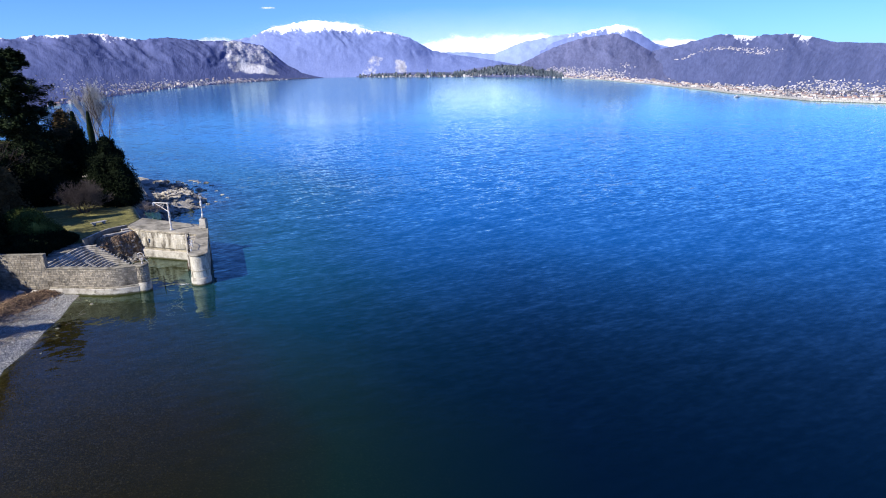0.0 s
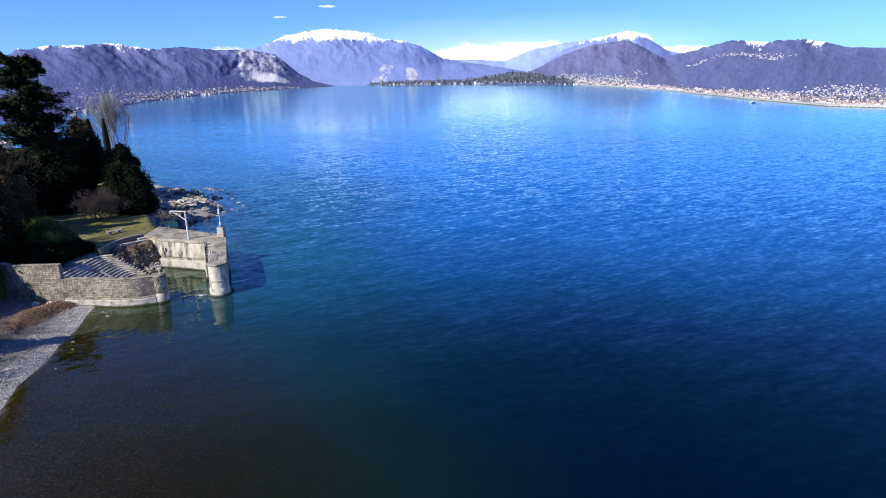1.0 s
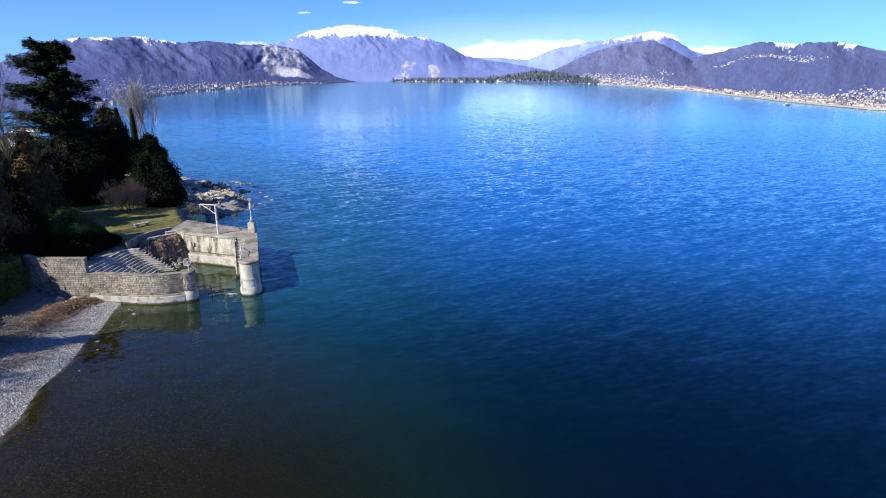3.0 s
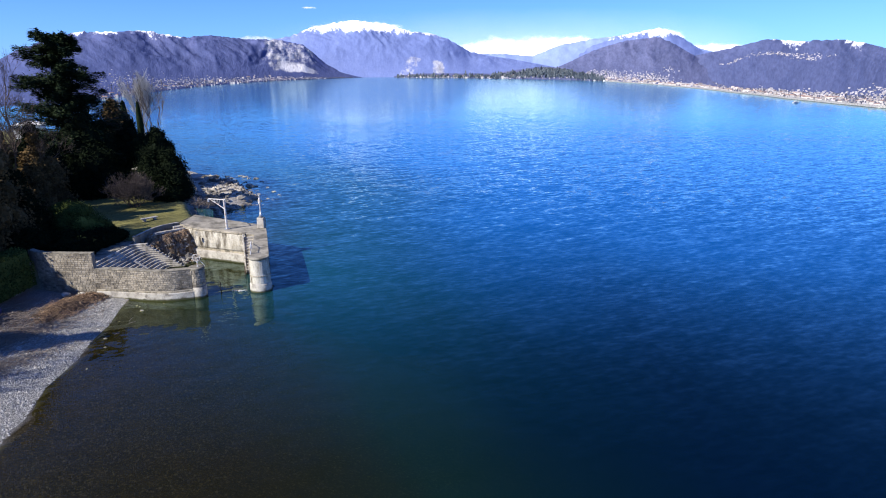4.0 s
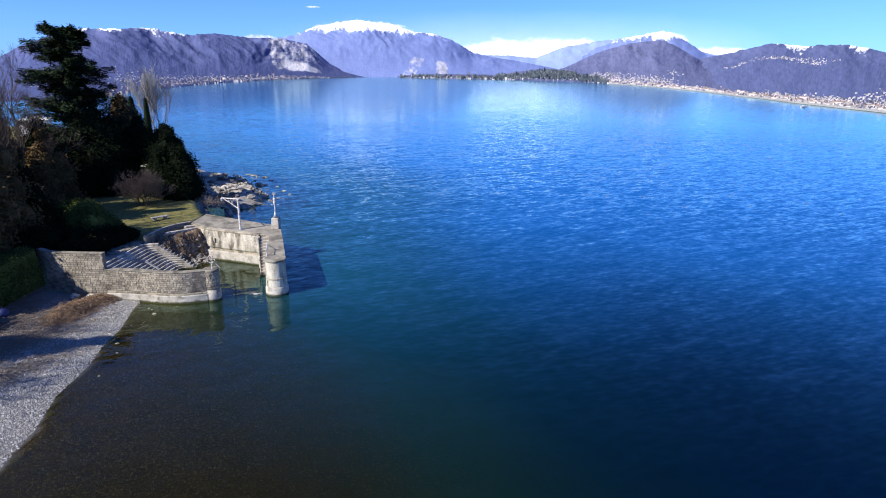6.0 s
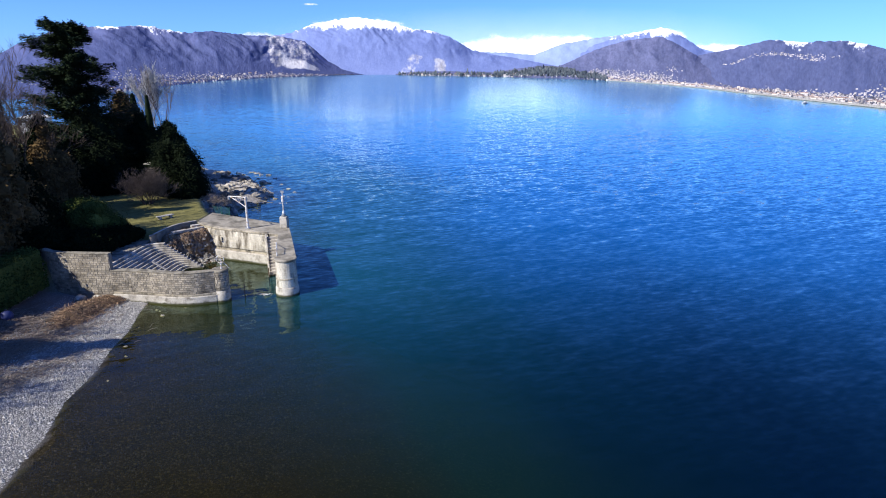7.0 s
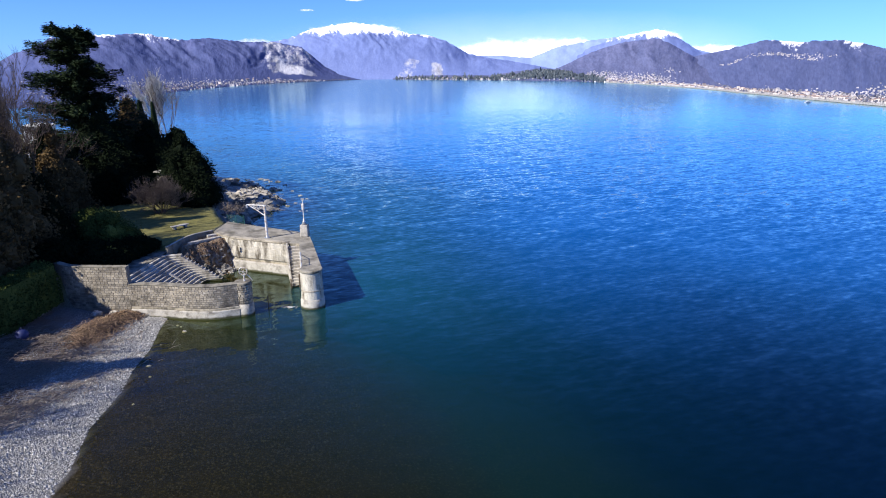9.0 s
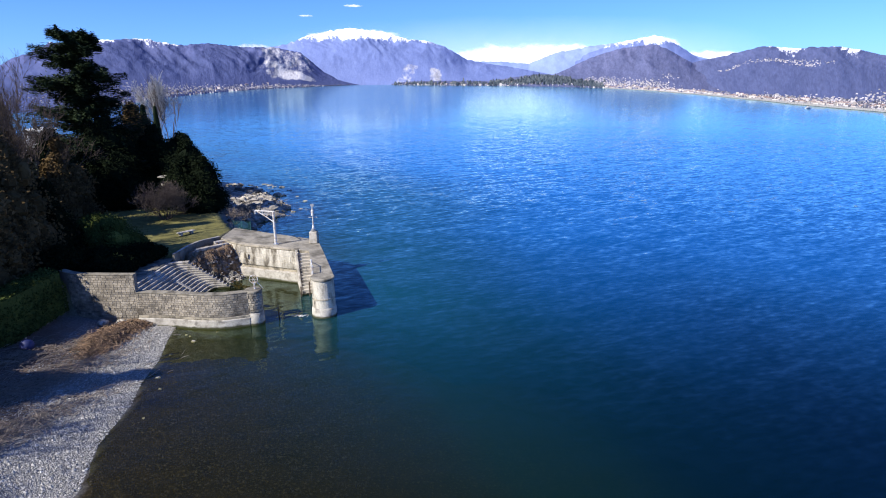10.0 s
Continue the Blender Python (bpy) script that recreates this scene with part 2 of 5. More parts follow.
def ground_material():
    m, nt, b = nodes_of("shore_ground")
    fine = noise_node(nt, 9, 5, 0.75)
    finer = noise_node(nt, 34, 3, 0.8)
    pebb = mix(nt, 0.5, ramp(nt, fine, [(0.35, (0.08, 0.075, 0.07)), (0.65, (0.25, 0.24, 0.23))]), ramp(nt, finer, [(0.3, (0.04, 0.04, 0.04)), (0.7, (0.36, 0.355, 0.35))]))
    dirt = mix(nt, 0.4, ramp(nt, fine, [(0.3, (0.065, 0.045, 0.032)), (0.7, (0.20, 0.15, 0.115))]), ramp(nt, finer, [(0.3, (0.03, 0.022, 0.016)), (0.7, (0.22, 0.18, 0.15))]))
    grass = ramp(nt, noise_node(nt, 1.3, 5, 0.7), [(0.3, (0.075, 0.075, 0.02)), (0.55, (0.185, 0.17, 0.052)), (0.75, (0.30, 0.255, 0.10))])
    grass = mix(nt, 0.4, grass, ramp(nt, finer, [(0.3, (0.05, 0.05, 0.015)), (0.7, (0.27, 0.24, 0.10))]))
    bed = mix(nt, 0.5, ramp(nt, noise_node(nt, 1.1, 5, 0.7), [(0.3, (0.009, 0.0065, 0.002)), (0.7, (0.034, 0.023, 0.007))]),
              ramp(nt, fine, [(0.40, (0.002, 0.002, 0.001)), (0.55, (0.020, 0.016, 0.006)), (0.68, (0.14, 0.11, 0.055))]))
    rocky = ramp(nt, noise_node(nt, 1.0, 6, 0.7), [(0.3, (0.19, 0.168, 0.135)), (0.68, (0.52, 0.475, 0.40))])
    col = mix(nt, attr(nt, "dirt"), pebb, dirt)
    col = mix(nt, attr(nt, "rocky"), col, rocky)
    col = mix(nt, attr(nt, "garden"), col, grass)
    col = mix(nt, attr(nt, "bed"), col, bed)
    wire(nt, col, b.inputs["Base Color"])
    b.inputs["Roughness"].default_value = 0.95
    b.inputs["Specular IOR Level"].default_value = 0.15
    add_bump(nt, b, finer, 0.8, 0.05)
    return m


def water_material():
    m = bpy.data.materials.new("lake_water")
    m.use_nodes = True
    nt = m.node_tree
    nt.nodes.clear()
    out = nt.nodes.new("ShaderNodeOutputMaterial")
    # wind ripples: facets of short waves and of longer swell, weaker in calm slicks
    def facets(scale, stretch, size, turn):
        fac = noise_node(nt, scale, 1.6, 0.5, stretch)
        fac.node.inputs["Vector"].links[0].from_node.inputs["Rotation"].default_value[2] = turn
        v = nt.nodes.new("ShaderNodeVectorMath")
        v.operation = "SUBTRACT"
        wire(nt, fac.node.outputs["Color"], v.inputs[0])
        v.inputs[1].default_value = (0.5, 0.5, 0.5)
        w = nt.nodes.new("ShaderNodeVectorMath")
        w.operation = "MULTIPLY"
        wire(nt, v.outputs[0], w.inputs[0])
        w.inputs[1].default_value = (size * 0.6, size, 0)
        return w.outputs[0]

    def vector(op, a, c):
        n = nt.nodes.new("ShaderNodeVectorMath")
        n.operation = op
        wire(nt, a, n.inputs[0])
        if c is not None:
            wire(nt, c, n.inputs[3] if op == "SCALE" else n.inputs[1])
        return n.outputs[0]

    slick = step_node(nt, noise_node(nt, 0.013, 3, 0.5, (0.5, 1.6, 1.0)), 0.3, 0.65)
    slope = vector("ADD", facets(3.7, (0.42, 1.0, 1.0), 0.36, 0.35), facets(1.25, (0.28, 1.0, 1.0), 0.23, 0.5))
    slope = vector("SCALE", slope, math_node(nt, "MULTIPLY", attr(nt, "wind"), math_node(nt, "ADD", math_node(nt, "MULTIPLY", slick, 0.55), 0.55)))
    normal = vector("NORMALIZE", vector("ADD", nt.nodes.new("ShaderNodeNewGeometry").outputs["Normal"], slope), None)
    gl = nt.nodes.new("ShaderNodeBsdfGlossy")
    gl.inputs["Color"].default_value = (0.76, 1.0, 0.95, 1)
    wire(nt, attr(nt, "chop"), gl.inputs["Roughness"])
    wire(nt, normal, gl.inputs["Normal"])
    lw = nt.nodes.new("ShaderNodeLayerWeight")
    lw.inputs["Blend"].default_value = 0.5
    wire(nt, normal, lw.inputs["Normal"])
    gloss = math_node(nt, "ADD", math_node(nt, "MULTIPLY", math_node(nt, "POWER", lw.outputs["Facing"], 4.9), 0.997), 0.003)
    clear = nt.nodes.new("ShaderNodeBsdfTransparent")
    clear.inputs[0].default_value = (0.82, 0.80, 0.52, 1)
    deep = nt.nodes.new("ShaderNodeBsdfDiffuse")
    # ramp carries depth plus painted sky reflection, brighter toward the open lake
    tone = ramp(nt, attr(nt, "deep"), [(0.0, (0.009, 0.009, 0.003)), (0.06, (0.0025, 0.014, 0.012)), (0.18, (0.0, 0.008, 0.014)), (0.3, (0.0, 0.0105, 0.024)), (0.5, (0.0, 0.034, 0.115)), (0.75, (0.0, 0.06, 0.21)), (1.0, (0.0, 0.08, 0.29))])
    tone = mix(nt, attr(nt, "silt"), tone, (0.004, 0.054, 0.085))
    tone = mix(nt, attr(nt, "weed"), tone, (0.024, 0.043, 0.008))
    # near right water darkened for corner falloff as well as depth
    tone = mix(nt, attr(nt, "near_dim"), tone, (0.0, 0.004, 0.014))
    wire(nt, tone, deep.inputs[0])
    body = nt.nodes.new("ShaderNodeMixShader")
    wire(nt, attr(nt, "murk"), body.inputs[0])
    wire(nt, clear.outputs[0], body.inputs[1])
    wire(nt, deep.outputs[0], body.inputs[2])
    top = nt.nodes.new("ShaderNodeMixShader")
    wire(nt, gloss, top.inputs[0])
    wire(nt, body.outputs[0], top.inputs[1])
    wire(nt, gl.outputs[0], top.inputs[2])
    wire(nt, top.outputs[0], out.inputs[0])
    return m


GROUND = ground_material()
WATER = water_material()


# ---- mesh building ----
class Form:
    """Vertices and faces of one mesh."""

    def __init__(self):
        self.v, self.f = [], []

    def add(self, verts, faces):
        n = len(self.v)
        self.v += [tuple(p) for p in verts]
        self.f += [tuple(n + i for i in f) for f in faces]
        return self

    def box(self, lo, hi, m=None):
        (a, b, c), (d, e, f) = lo, hi
        vs = [Vector(p) for p in ((a, b, c), (d, b, c), (d, e, c), (a, e, c), (a, b, f), (d, b, f), (d, e, f), (a, e, f))]
        if m:
            vs = [m @ p for p in vs]
        return self.add(vs, [(3, 2, 1, 0), (4, 5, 6, 7), (0, 1, 5, 4), (1, 2, 6, 5), (2, 3, 7, 6), (3, 0, 4, 7)])

    def prism(self, outline, z0, z1, grow=0.0):
        """An upright block over a plan outline given counter-clockwise; grow widens its foot."""
        n = len(outline)
        cx, cy = sum(p[0] for p in outline) / n, sum(p[1] for p in outline) / n
        low = [(cx + (x - cx) * (1 + grow), cy + (y - cy) * (1 + grow), z0) for x, y in outline]
        return self.add(low + [(x, y, z1) for x, y in outline],
                        [tuple(range(n - 1, -1, -1)), tuple(range(n, 2 * n))] + [(i, (i + 1) % n, n + (i + 1) % n, n + i) for i in range(n)])

    def tube(self, path, radii, sides=6, cap=True):
        path = [Vector(p) for p in path]
        rings, faces = [], []
        for i, p in enumerate(path):
            d = (path[min(i + 1, len(path) - 1)] - path[max(i - 1, 0)]).normalized()
            u = d.orthogonal().normalized()
            w = d.cross(u)
            rings += [p + radii[i] * (math.cos(6.2832 * k / sides) * u + math.sin(6.2832 * k / sides) * w) for k in range(sides)]
        for i in range(len(path) - 1):
            for k in range(sides):
                a, b = i * sides + k, i * sides + (k + 1) % sides
                faces.append((a, b, b + sides, a + sides))
        if cap:
            faces += [tuple(range(sides - 1, -1, -1)), tuple(range((len(path) - 1) * sides, len(path) * sides))]
        return self.add(rings, faces)

    def lump(self, centre, size, rings=5, segs=8, rough=0.2, seed=0.0):
        """An uneven boulder-like body."""
        c, vs, fs = Vector(centre), [], []
        for i in range(rings + 1):
            th = math.pi * i / rings
            for k in range(segs):
                ph = 6.2832 * k / segs
                d = Vector((math.sin(th) * math.cos(ph), math.sin(th) * math.sin(ph), math.cos(th)))
                r = 1 + rough * 2 * noise.noise(d * 1.3 + Vector((seed, seed * 0.7, 0))) + rough * noise.noise(d * 3.1 + Vector((0, seed, seed)))
                vs.append((c.x + d.x * size[0] * r, c.y + d.y * size[1] * r, c.z + d.z * size[2] * r))
        for i in range(rings):
            for k in range(segs):
                a, b = i * segs + k, i * segs + (k + 1) % segs
                fs.append((a, a + segs, b + segs, b))
        return self.add(vs, fs)

    def mesh(self, name, mat, smooth=False, bevel=0.0):
        me = bpy.data.meshes.new(name)
        me.from_pydata(self.v, [], self.f)
        if bevel:
            bm = bmesh.new()
            bm.from_mesh(me)
            bmesh.ops.remove_doubles(bm, verts=bm.verts, dist=1e-4)
            bmesh.ops.bevel(bm, geom=[e for e in bm.edges if len(e.link_faces) == 2 and e.calc_face_angle(0) > 0.5], offset=bevel, segments=2, profile=0.5, affect="EDGES")
            bm.to_mesh(me)
            bm.free()
        me.materials.append(mat)
        if smooth:
            me.shade_smooth()
        me.update()
        return me


def part(name, form, mat, parent=None, label="", smooth=False, bevel=0.0):
    ob = new(name, form.mesh(name, mat, smooth, bevel) if isinstance(form, Form) else form)
    if parent:
        ob.parent = parent
    return tagged(ob, label)


def thing(name, label, category, group="", at=(0, 0, 0)):
    ob = tagged(new(name), label, category, group)
    ob.location = at
    return ob


def structure(name, form, mat, label="", smooth=False, bevel=0.0):
    return tagged(part(name, form, mat, None, label, smooth, bevel), kind="structure")


def floats(me, name, values):
    a = me.attributes.new(name, "FLOAT", "POINT")
    a.data.foreach_set("value", np.asarray(values, dtype=np.float32))


def inside_distance(px, py, poly):
    """Distance to a closed outline, positive inside."""
    best = np.full(px.shape, 1e18)
    inside = np.zeros(px.shape, bool)
    for (ax, ay), (bx, by) in zip(poly, poly[1:] + poly[:1]):
        dx, dy = bx - ax, by - ay
        k = np.clip(((px - ax) * dx + (py - ay) * dy) / (dx * dx + dy * dy + 1e-9), 0, 1)
        best = np.minimum(best, (px - ax - k * dx) ** 2 + (py - ay - k * dy) ** 2)
        cross = ((ay > py) != (by > py)) & (px < (bx - ax) * (py - ay) / (by - ay + 1e-12) + ax)
        inside ^= cross
    return np.where(inside, 1, -1) * np.sqrt(best)


def fbm(x, y, scale, octaves=4):
    return noise.fractal(Vector((x * scale, y * scale, 3.7)), 1.0, 2.0, octaves)


# ---- ground and lake ----
SHORE = [(-15, -5000), (-15, -30), (-17.5, 5), (-19.2, 16), (-20.7, 24.7), (-21.6, 27.4), (-21.9, 30.4), (-22.5, 32.5), (-22.8, 34.8), (-23.6, 37.6), (-24.0, 39.6),
         (-26.6, 39.9), (-26.9, 44.0), (-27.0, 46.4), (-26.0, 48.5), (-25.0, 50.6), (-25.6, 54.2), (-26.9, 59.5), (-28.0, 64.6), (-26.4, 70.5), (-27.4, 75.0), (-32.5, 82.0),
         (-37.5, 87.0), (-50, 98), (-64, 121), (-95, 150), (-200, 190), (-5000, 260), (-5000, -5000)]
GARDEN = [(-32.5, -5000), (-31.6, 12), (-30.9, 30), (-30.7, 39.6), (-28.6, 39.8), (-28.6, 46.2), (-27.1, 46.5), (-26.8, 49.0), (-25.6, 50.5), (-25.6, 53.8), (-27.6, 57.0), (-30.3, 62.0),
          (-33.0, 70.0), (-38, 80), (-50, 94), (-64, 116), (-95, 146), (-200, 185), (-5000, 250), (-5000, -5000)]


def ground_height(px, py):
    d, g = inside_distance(px, py, SHORE), inside_distance(px, py, GARDEN)
    wob = np.array([fbm(a, b, 0.35) for a, b in zip(px, py)])
    fine = np.array([fbm(a, b, 1.3, 3) for a, b in zip(px, py)])
    rocky = np.clip((py - 56) / 4, 0, 1)
    land = np.minimum(0.15 * d, 1.25) * (1 - rocky) + np.minimum(0.6 * d, 0.85) * rocky + (0.05 + 0.28 * rocky) * wob * np.clip(d, 0, 1) + (0.02 + 0.1 * rocky) * fine * np.clip(d, 0, 1)
    garden = 2.35 + np.clip(g - 6, 0, 400) * 0.012 + 0.10 * wob
    drop = 1 + 2.2 * np.clip((py - 30) / 16, 0, 1) ** 1.5
    sea = -np.minimum((0.08 * -d + 0.003 * d * d) * drop, 9.0) + 0.05 * wob
    z = np.where(g > 0, garden, np.where(d > 0, land, sea))
    return z, d, g, rocky


def spread(lo, hi, step, far):
    return np.concatenate([[-5000, -2500, -1200, -600, -350], far[0], np.arange(lo, hi, step), far[1], [350, 600, 1200, 2500, 5000]])


gx = spread(-42, -10, 0.4, (np.array([-240, -170, -130, -105, -90, -78, -68, -60, -54, -50, -47, -45, -43.3]), np.array([-9, -7, -4, 0, 6, 15, 30, 60, 120, 220])))
gy = spread(16, 60, 0.4, (np.array([-240, -150, -90, -50, -25, -10, 0, 6, 10, 13]), np.concatenate([np.arange(60, 92, 0.8), [94, 98, 103, 110, 118, 126, 135, 150, 170, 200, 260]])))
X, Y = np.meshgrid(gx, gy)
PX, PY = X.ravel(), Y.ravel()
GZ, GD, GG, GR = ground_height(PX, PY)
W = len(gx)
gm = bpy.data.meshes.new("ground")
gm.from_pydata(np.stack([PX, PY, GZ], 1).tolist(), [], [(j * W + i, j * W + i + 1, (j + 1) * W + i + 1, (j + 1) * W + i) for j in range(len(gy) - 1) for i in range(W - 1)])
gm.materials.append(GROUND)
gm.shade_smooth()
floats(gm, "garden", np.clip(GG / 0.3 + 0.5, 0, 1))
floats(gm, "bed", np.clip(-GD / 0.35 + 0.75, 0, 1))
floats(gm, "rocky", GR)
floats(gm, "dirt", np.clip((GD - 3.1) / 1.2 + 0.6 * np.array([fbm(a, b, 0.5) for a, b in zip(PX, PY)]), 0, 1))
tagged(new("ground", gm), "shore ground with pebble beach, lawn and lake bed", kind="structure")

wx = np.concatenate([[-5000, -1500, -500, -200, -120, -80, -60, -50, -45], np.arange(-42, 0, 0.7), [1, 2.5, 5, 8, 12, 17, 24, 32, 45, 70, 120, 250, 600, 1500, 5000]])
wy = np.concatenate([[-5000, -1500, -400, -120, -50, -20, -5, 3], np.arange(8, 100, 0.8), [103, 108, 115, 125, 140, 160, 200, 300, 600, 1500, 5000]])
X, Y = np.meshgrid(wx, wy)
PX, PY = X.ravel(), Y.ravel()
depth = np.maximum(0, -ground_height(PX, PY)[0])
W = len(wx)
wm = bpy.data.meshes.new("lake")
wm.from_pydata(np.stack([PX, PY, 0 * PX], 1).tolist(), [], [(j * W + i, j * W + i + 1, (j + 1) * W + i + 1, (j + 1) * W + i) for j in range(len(wy) - 1) for i in range(W - 1)])
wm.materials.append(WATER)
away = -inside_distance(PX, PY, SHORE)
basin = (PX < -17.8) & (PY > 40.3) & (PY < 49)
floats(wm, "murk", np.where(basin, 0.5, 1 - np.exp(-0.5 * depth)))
# the y factor adds grazing-angle reflection to the depth tone
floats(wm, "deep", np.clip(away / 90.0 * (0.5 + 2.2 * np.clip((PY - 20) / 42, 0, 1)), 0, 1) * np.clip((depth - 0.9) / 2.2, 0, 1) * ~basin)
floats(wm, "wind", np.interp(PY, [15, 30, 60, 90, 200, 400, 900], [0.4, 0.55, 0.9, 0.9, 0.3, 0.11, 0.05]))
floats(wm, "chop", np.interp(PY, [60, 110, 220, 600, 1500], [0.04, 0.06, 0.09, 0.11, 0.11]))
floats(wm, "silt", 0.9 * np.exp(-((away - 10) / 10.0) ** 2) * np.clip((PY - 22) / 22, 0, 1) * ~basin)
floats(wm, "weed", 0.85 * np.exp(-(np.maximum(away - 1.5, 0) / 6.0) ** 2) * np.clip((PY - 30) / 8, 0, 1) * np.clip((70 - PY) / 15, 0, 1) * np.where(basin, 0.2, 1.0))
# painted dimming of the near right water, partly depth, partly corner falloff
floats(wm, "near_dim", 0.93 * np.clip((PX + 2) / 10, 0, 1) * np.interp(PY, [20, 32, 50, 80, 200], [1, 0.8, 0.4, 0.15, 0.0]))
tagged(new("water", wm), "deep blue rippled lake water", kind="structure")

# ---- far shores and mountains ----
HUB = (-2.5, 3.0)


def curve_of(points):
    xs, ys = [p[0] for p in points], [p[1] for p in points]
    return lambda a: float(np.interp(a, xs, ys))


LEFT_SHORE = curve_of([(-100, 330), (-45, 330), (-32, 370), (-28, 500), (-24.5, 700), (-20, 1050), (-14.7, 1600), (-8.5, 2400), (20, 2600)])
POINT_SHORE = curve_of([(-6.2, 2150), (-1.6, 1750), (3.5, 1500), (8.6, 1230), (12.9, 940), (15, 850)])
RIGHT_SHORE = curve_of([(8, 1300), (13.4, 930), (18.1, 655), (22.5, 480), (26.7, 375), (29.8, 330), (33, 295), (45, 260), (100, 250)])


def range_height(shore, ridge, reach, power, seed, relief=0.11, grain=5.0):
    """Height of a mountainside over azimuth (degrees) and share of the way from shore to crest."""
    def place(a, s):
        r0, r1 = shore(a), reach
        crest = 14 + r1 * math.tan(radians(ridge(a)))
        crest = max(crest, 3.0)
        jag = 0.014 * noise.noise(Vector((a * 1.1, seed, 0))) + 0.03 * noise.noise(Vector((a * 2.9, seed, 5))) + 0.012 * noise.noise(Vector((a * 7.3, seed, 7)))
        crest *= 1 + jag * min(1.0, s) ** 5
        r = r0 + (r1 - r0) * s
        x, y = HUB[0] + r * math.sin(radians(a)), HUB[1] + r * math.cos(radians(a))
        prof = s ** power if s <= 1 else max(0.0, 1 - 1.6 * (s - 1))
        q = Vector((a / grain + 0.5 * s, s * 1.15, seed))
        q = q + 0.35 * Vector((noise.noise(q * 1.3 + Vector((0, 0, 9))), noise.noise(q * 1.3 + Vector((5, 0, 3))), 0))
        gully = 1.5 * (noise.ridged_multi_fractal(q, 0.75, 2.15, 6, 1.0, 2.0) - 1.0)
        k = min(1.0, 2.2 * s) * min(1.0, abs(1.02 - s) * 5)
        z = 0.6 + crest * prof * (1 + relief * k * gully) + 1.2 * k * noise.noise(Vector((x * 0.012, y * 0.012, seed)))
        return x, y, z, crest
    return place


def mountain(name, label, place, a0, a1, mat, snow_from, rock=None, cols=240, rows=44):
    f, snow, rk, lie, high = Form(), [], [], [], []
    vs = []
    for j in range(rows + 1):
        s = 1.25 * j / rows
        for i in range(cols + 1):
            a = a0 + (a1 - a0) * i / cols
            x, y, z, crest = place(a, s)
            vs.append((x, y, z - (4 if j == 0 else 0)))
            snow.append((z - snow_from(a)) / 60)
            rk.append(rock(a, s) - 0.15 if rock else -2)
            high.append(z / crest)
            lie.append((a * 43, 2450 * z / math.hypot(x - HUB[0], y - HUB[1]), 7.0 * len(name)))
    n = cols + 1
    f.add(vs, [(j * n + i, j * n + i + 1, (j + 1) * n + i + 1, (j + 1) * n + i) for j in range(rows) for i in range(cols)])
    me = f.mesh(name, mat, True)
    floats(me, "snow", snow)
    floats(me, "rock", rk)
    floats(me, "high", high)
    me.attributes.new("lie", "FLOAT_VECTOR", "POINT").data.foreach_set("vector", np.array(lie, dtype=np.float32).ravel())
    return tagged(new(name, me), label, kind="structure")


RIDGE_A = curve_of([(-100, 2.2), (-45, 0.9), (-37.2, 0.9), (-33.7, 2.61), (-31.4, 3.18), (-29.8, 3.27), (-25.8, 3.23), (-23.4, 2.8), (-21.7, 3.11), (-19.2, 2.85), (-16.4, 2.8),
                    (-14.3, 2.41), (-12.4, 0.85), (-11.2, 0.25), (-8.7, -0.2)])
RIDGE_B = curve_of([(-22, 1.6), (-19.2, 2.43), (-15.4, 3.09), (-13.5, 3.82), (-11.5, 4.22), (-9.5, 4.43), (-7.1, 4.13), (-4.8, 3.54), (-3.1, 3.36), (-1.6, 2.89), (0.4, 1.79), (2, 1.46),
                    (5, 0.98), (8, 0.4)])
RIDGE_C = curve_of([(-4, 1.2), (0.4, 1.6), (3.5, 1.56), (6, 1.35), (8.4, 2.26), (11.2, 2.71), (13.6, 3.0), (15.5, 3.0), (18, 2.3), (21, 1.5)])
RIDGE_D = curve_of([(10, 1.8), (13.6, 2.95), (14.9, 3.2), (16.5, 3.5), (17.6, 3.15), (18.8, 2.45), (20, 1.65), (23, 0.9)])
RIDGE_E = curve_of([(6, -0.2), (8.5, 0.5), (11.3, 1.78), (13.6, 2.46), (16.3, 2.78), (17.7, 2.24), (19.6, 1.15), (21.2, 0.45), (22.6, 0.0), (23.6, -0.35), (25, -0.4)])
RIDGE_F = curve_of([(15, 0.2), (18.7, 1.06), (22.1, 1.71), (24.9, 2.42), (27.2, 2.13), (29.8, 2.2), (31.3, 1.9), (33, 1.4), (38, 1.2), (60, 2.0), (100, 2.2)])
RIDGE_G = curve_of([(-6.4, -0.35), (-5.5, -0.15), (-4.6, -0.08), (-1.6, -0.05), (2.5, -0.1), (4.5, 0.2), (6.5, 0.42), (8.5, 0.36), (10.9, 0.0), (12.9, -0.35), (14, -0.5)])

place_a = range_height(LEFT_SHORE, RIDGE_A, 2450, 1.35, 1.0, 0.16)
place_b = range_height(lambda a: 2300, RIDGE_B, 3400, 0.8, 2.0, 0.08)
place_c = range_height(lambda a: 3200, RIDGE_C, 4200, 0.8, 3.0, 0.06)
place_d = range_height(lambda a: 3000, RIDGE_D, 3900, 0.8, 4.0, 0.09)
place_e = range_height(RIGHT_SHORE, RIDGE_E, 2000, 1.5, 5.0, 0.15)
place_f = range_height(lambda a: RIGHT_SHORE(a) + 130 * max(0.0, 22.5 - a), RIDGE_F, 2200, 1.3, 6.0, 0.12)
place_g = range_height(POINT_SHORE, RIDGE_G, 2300, 0.5, 7.0)


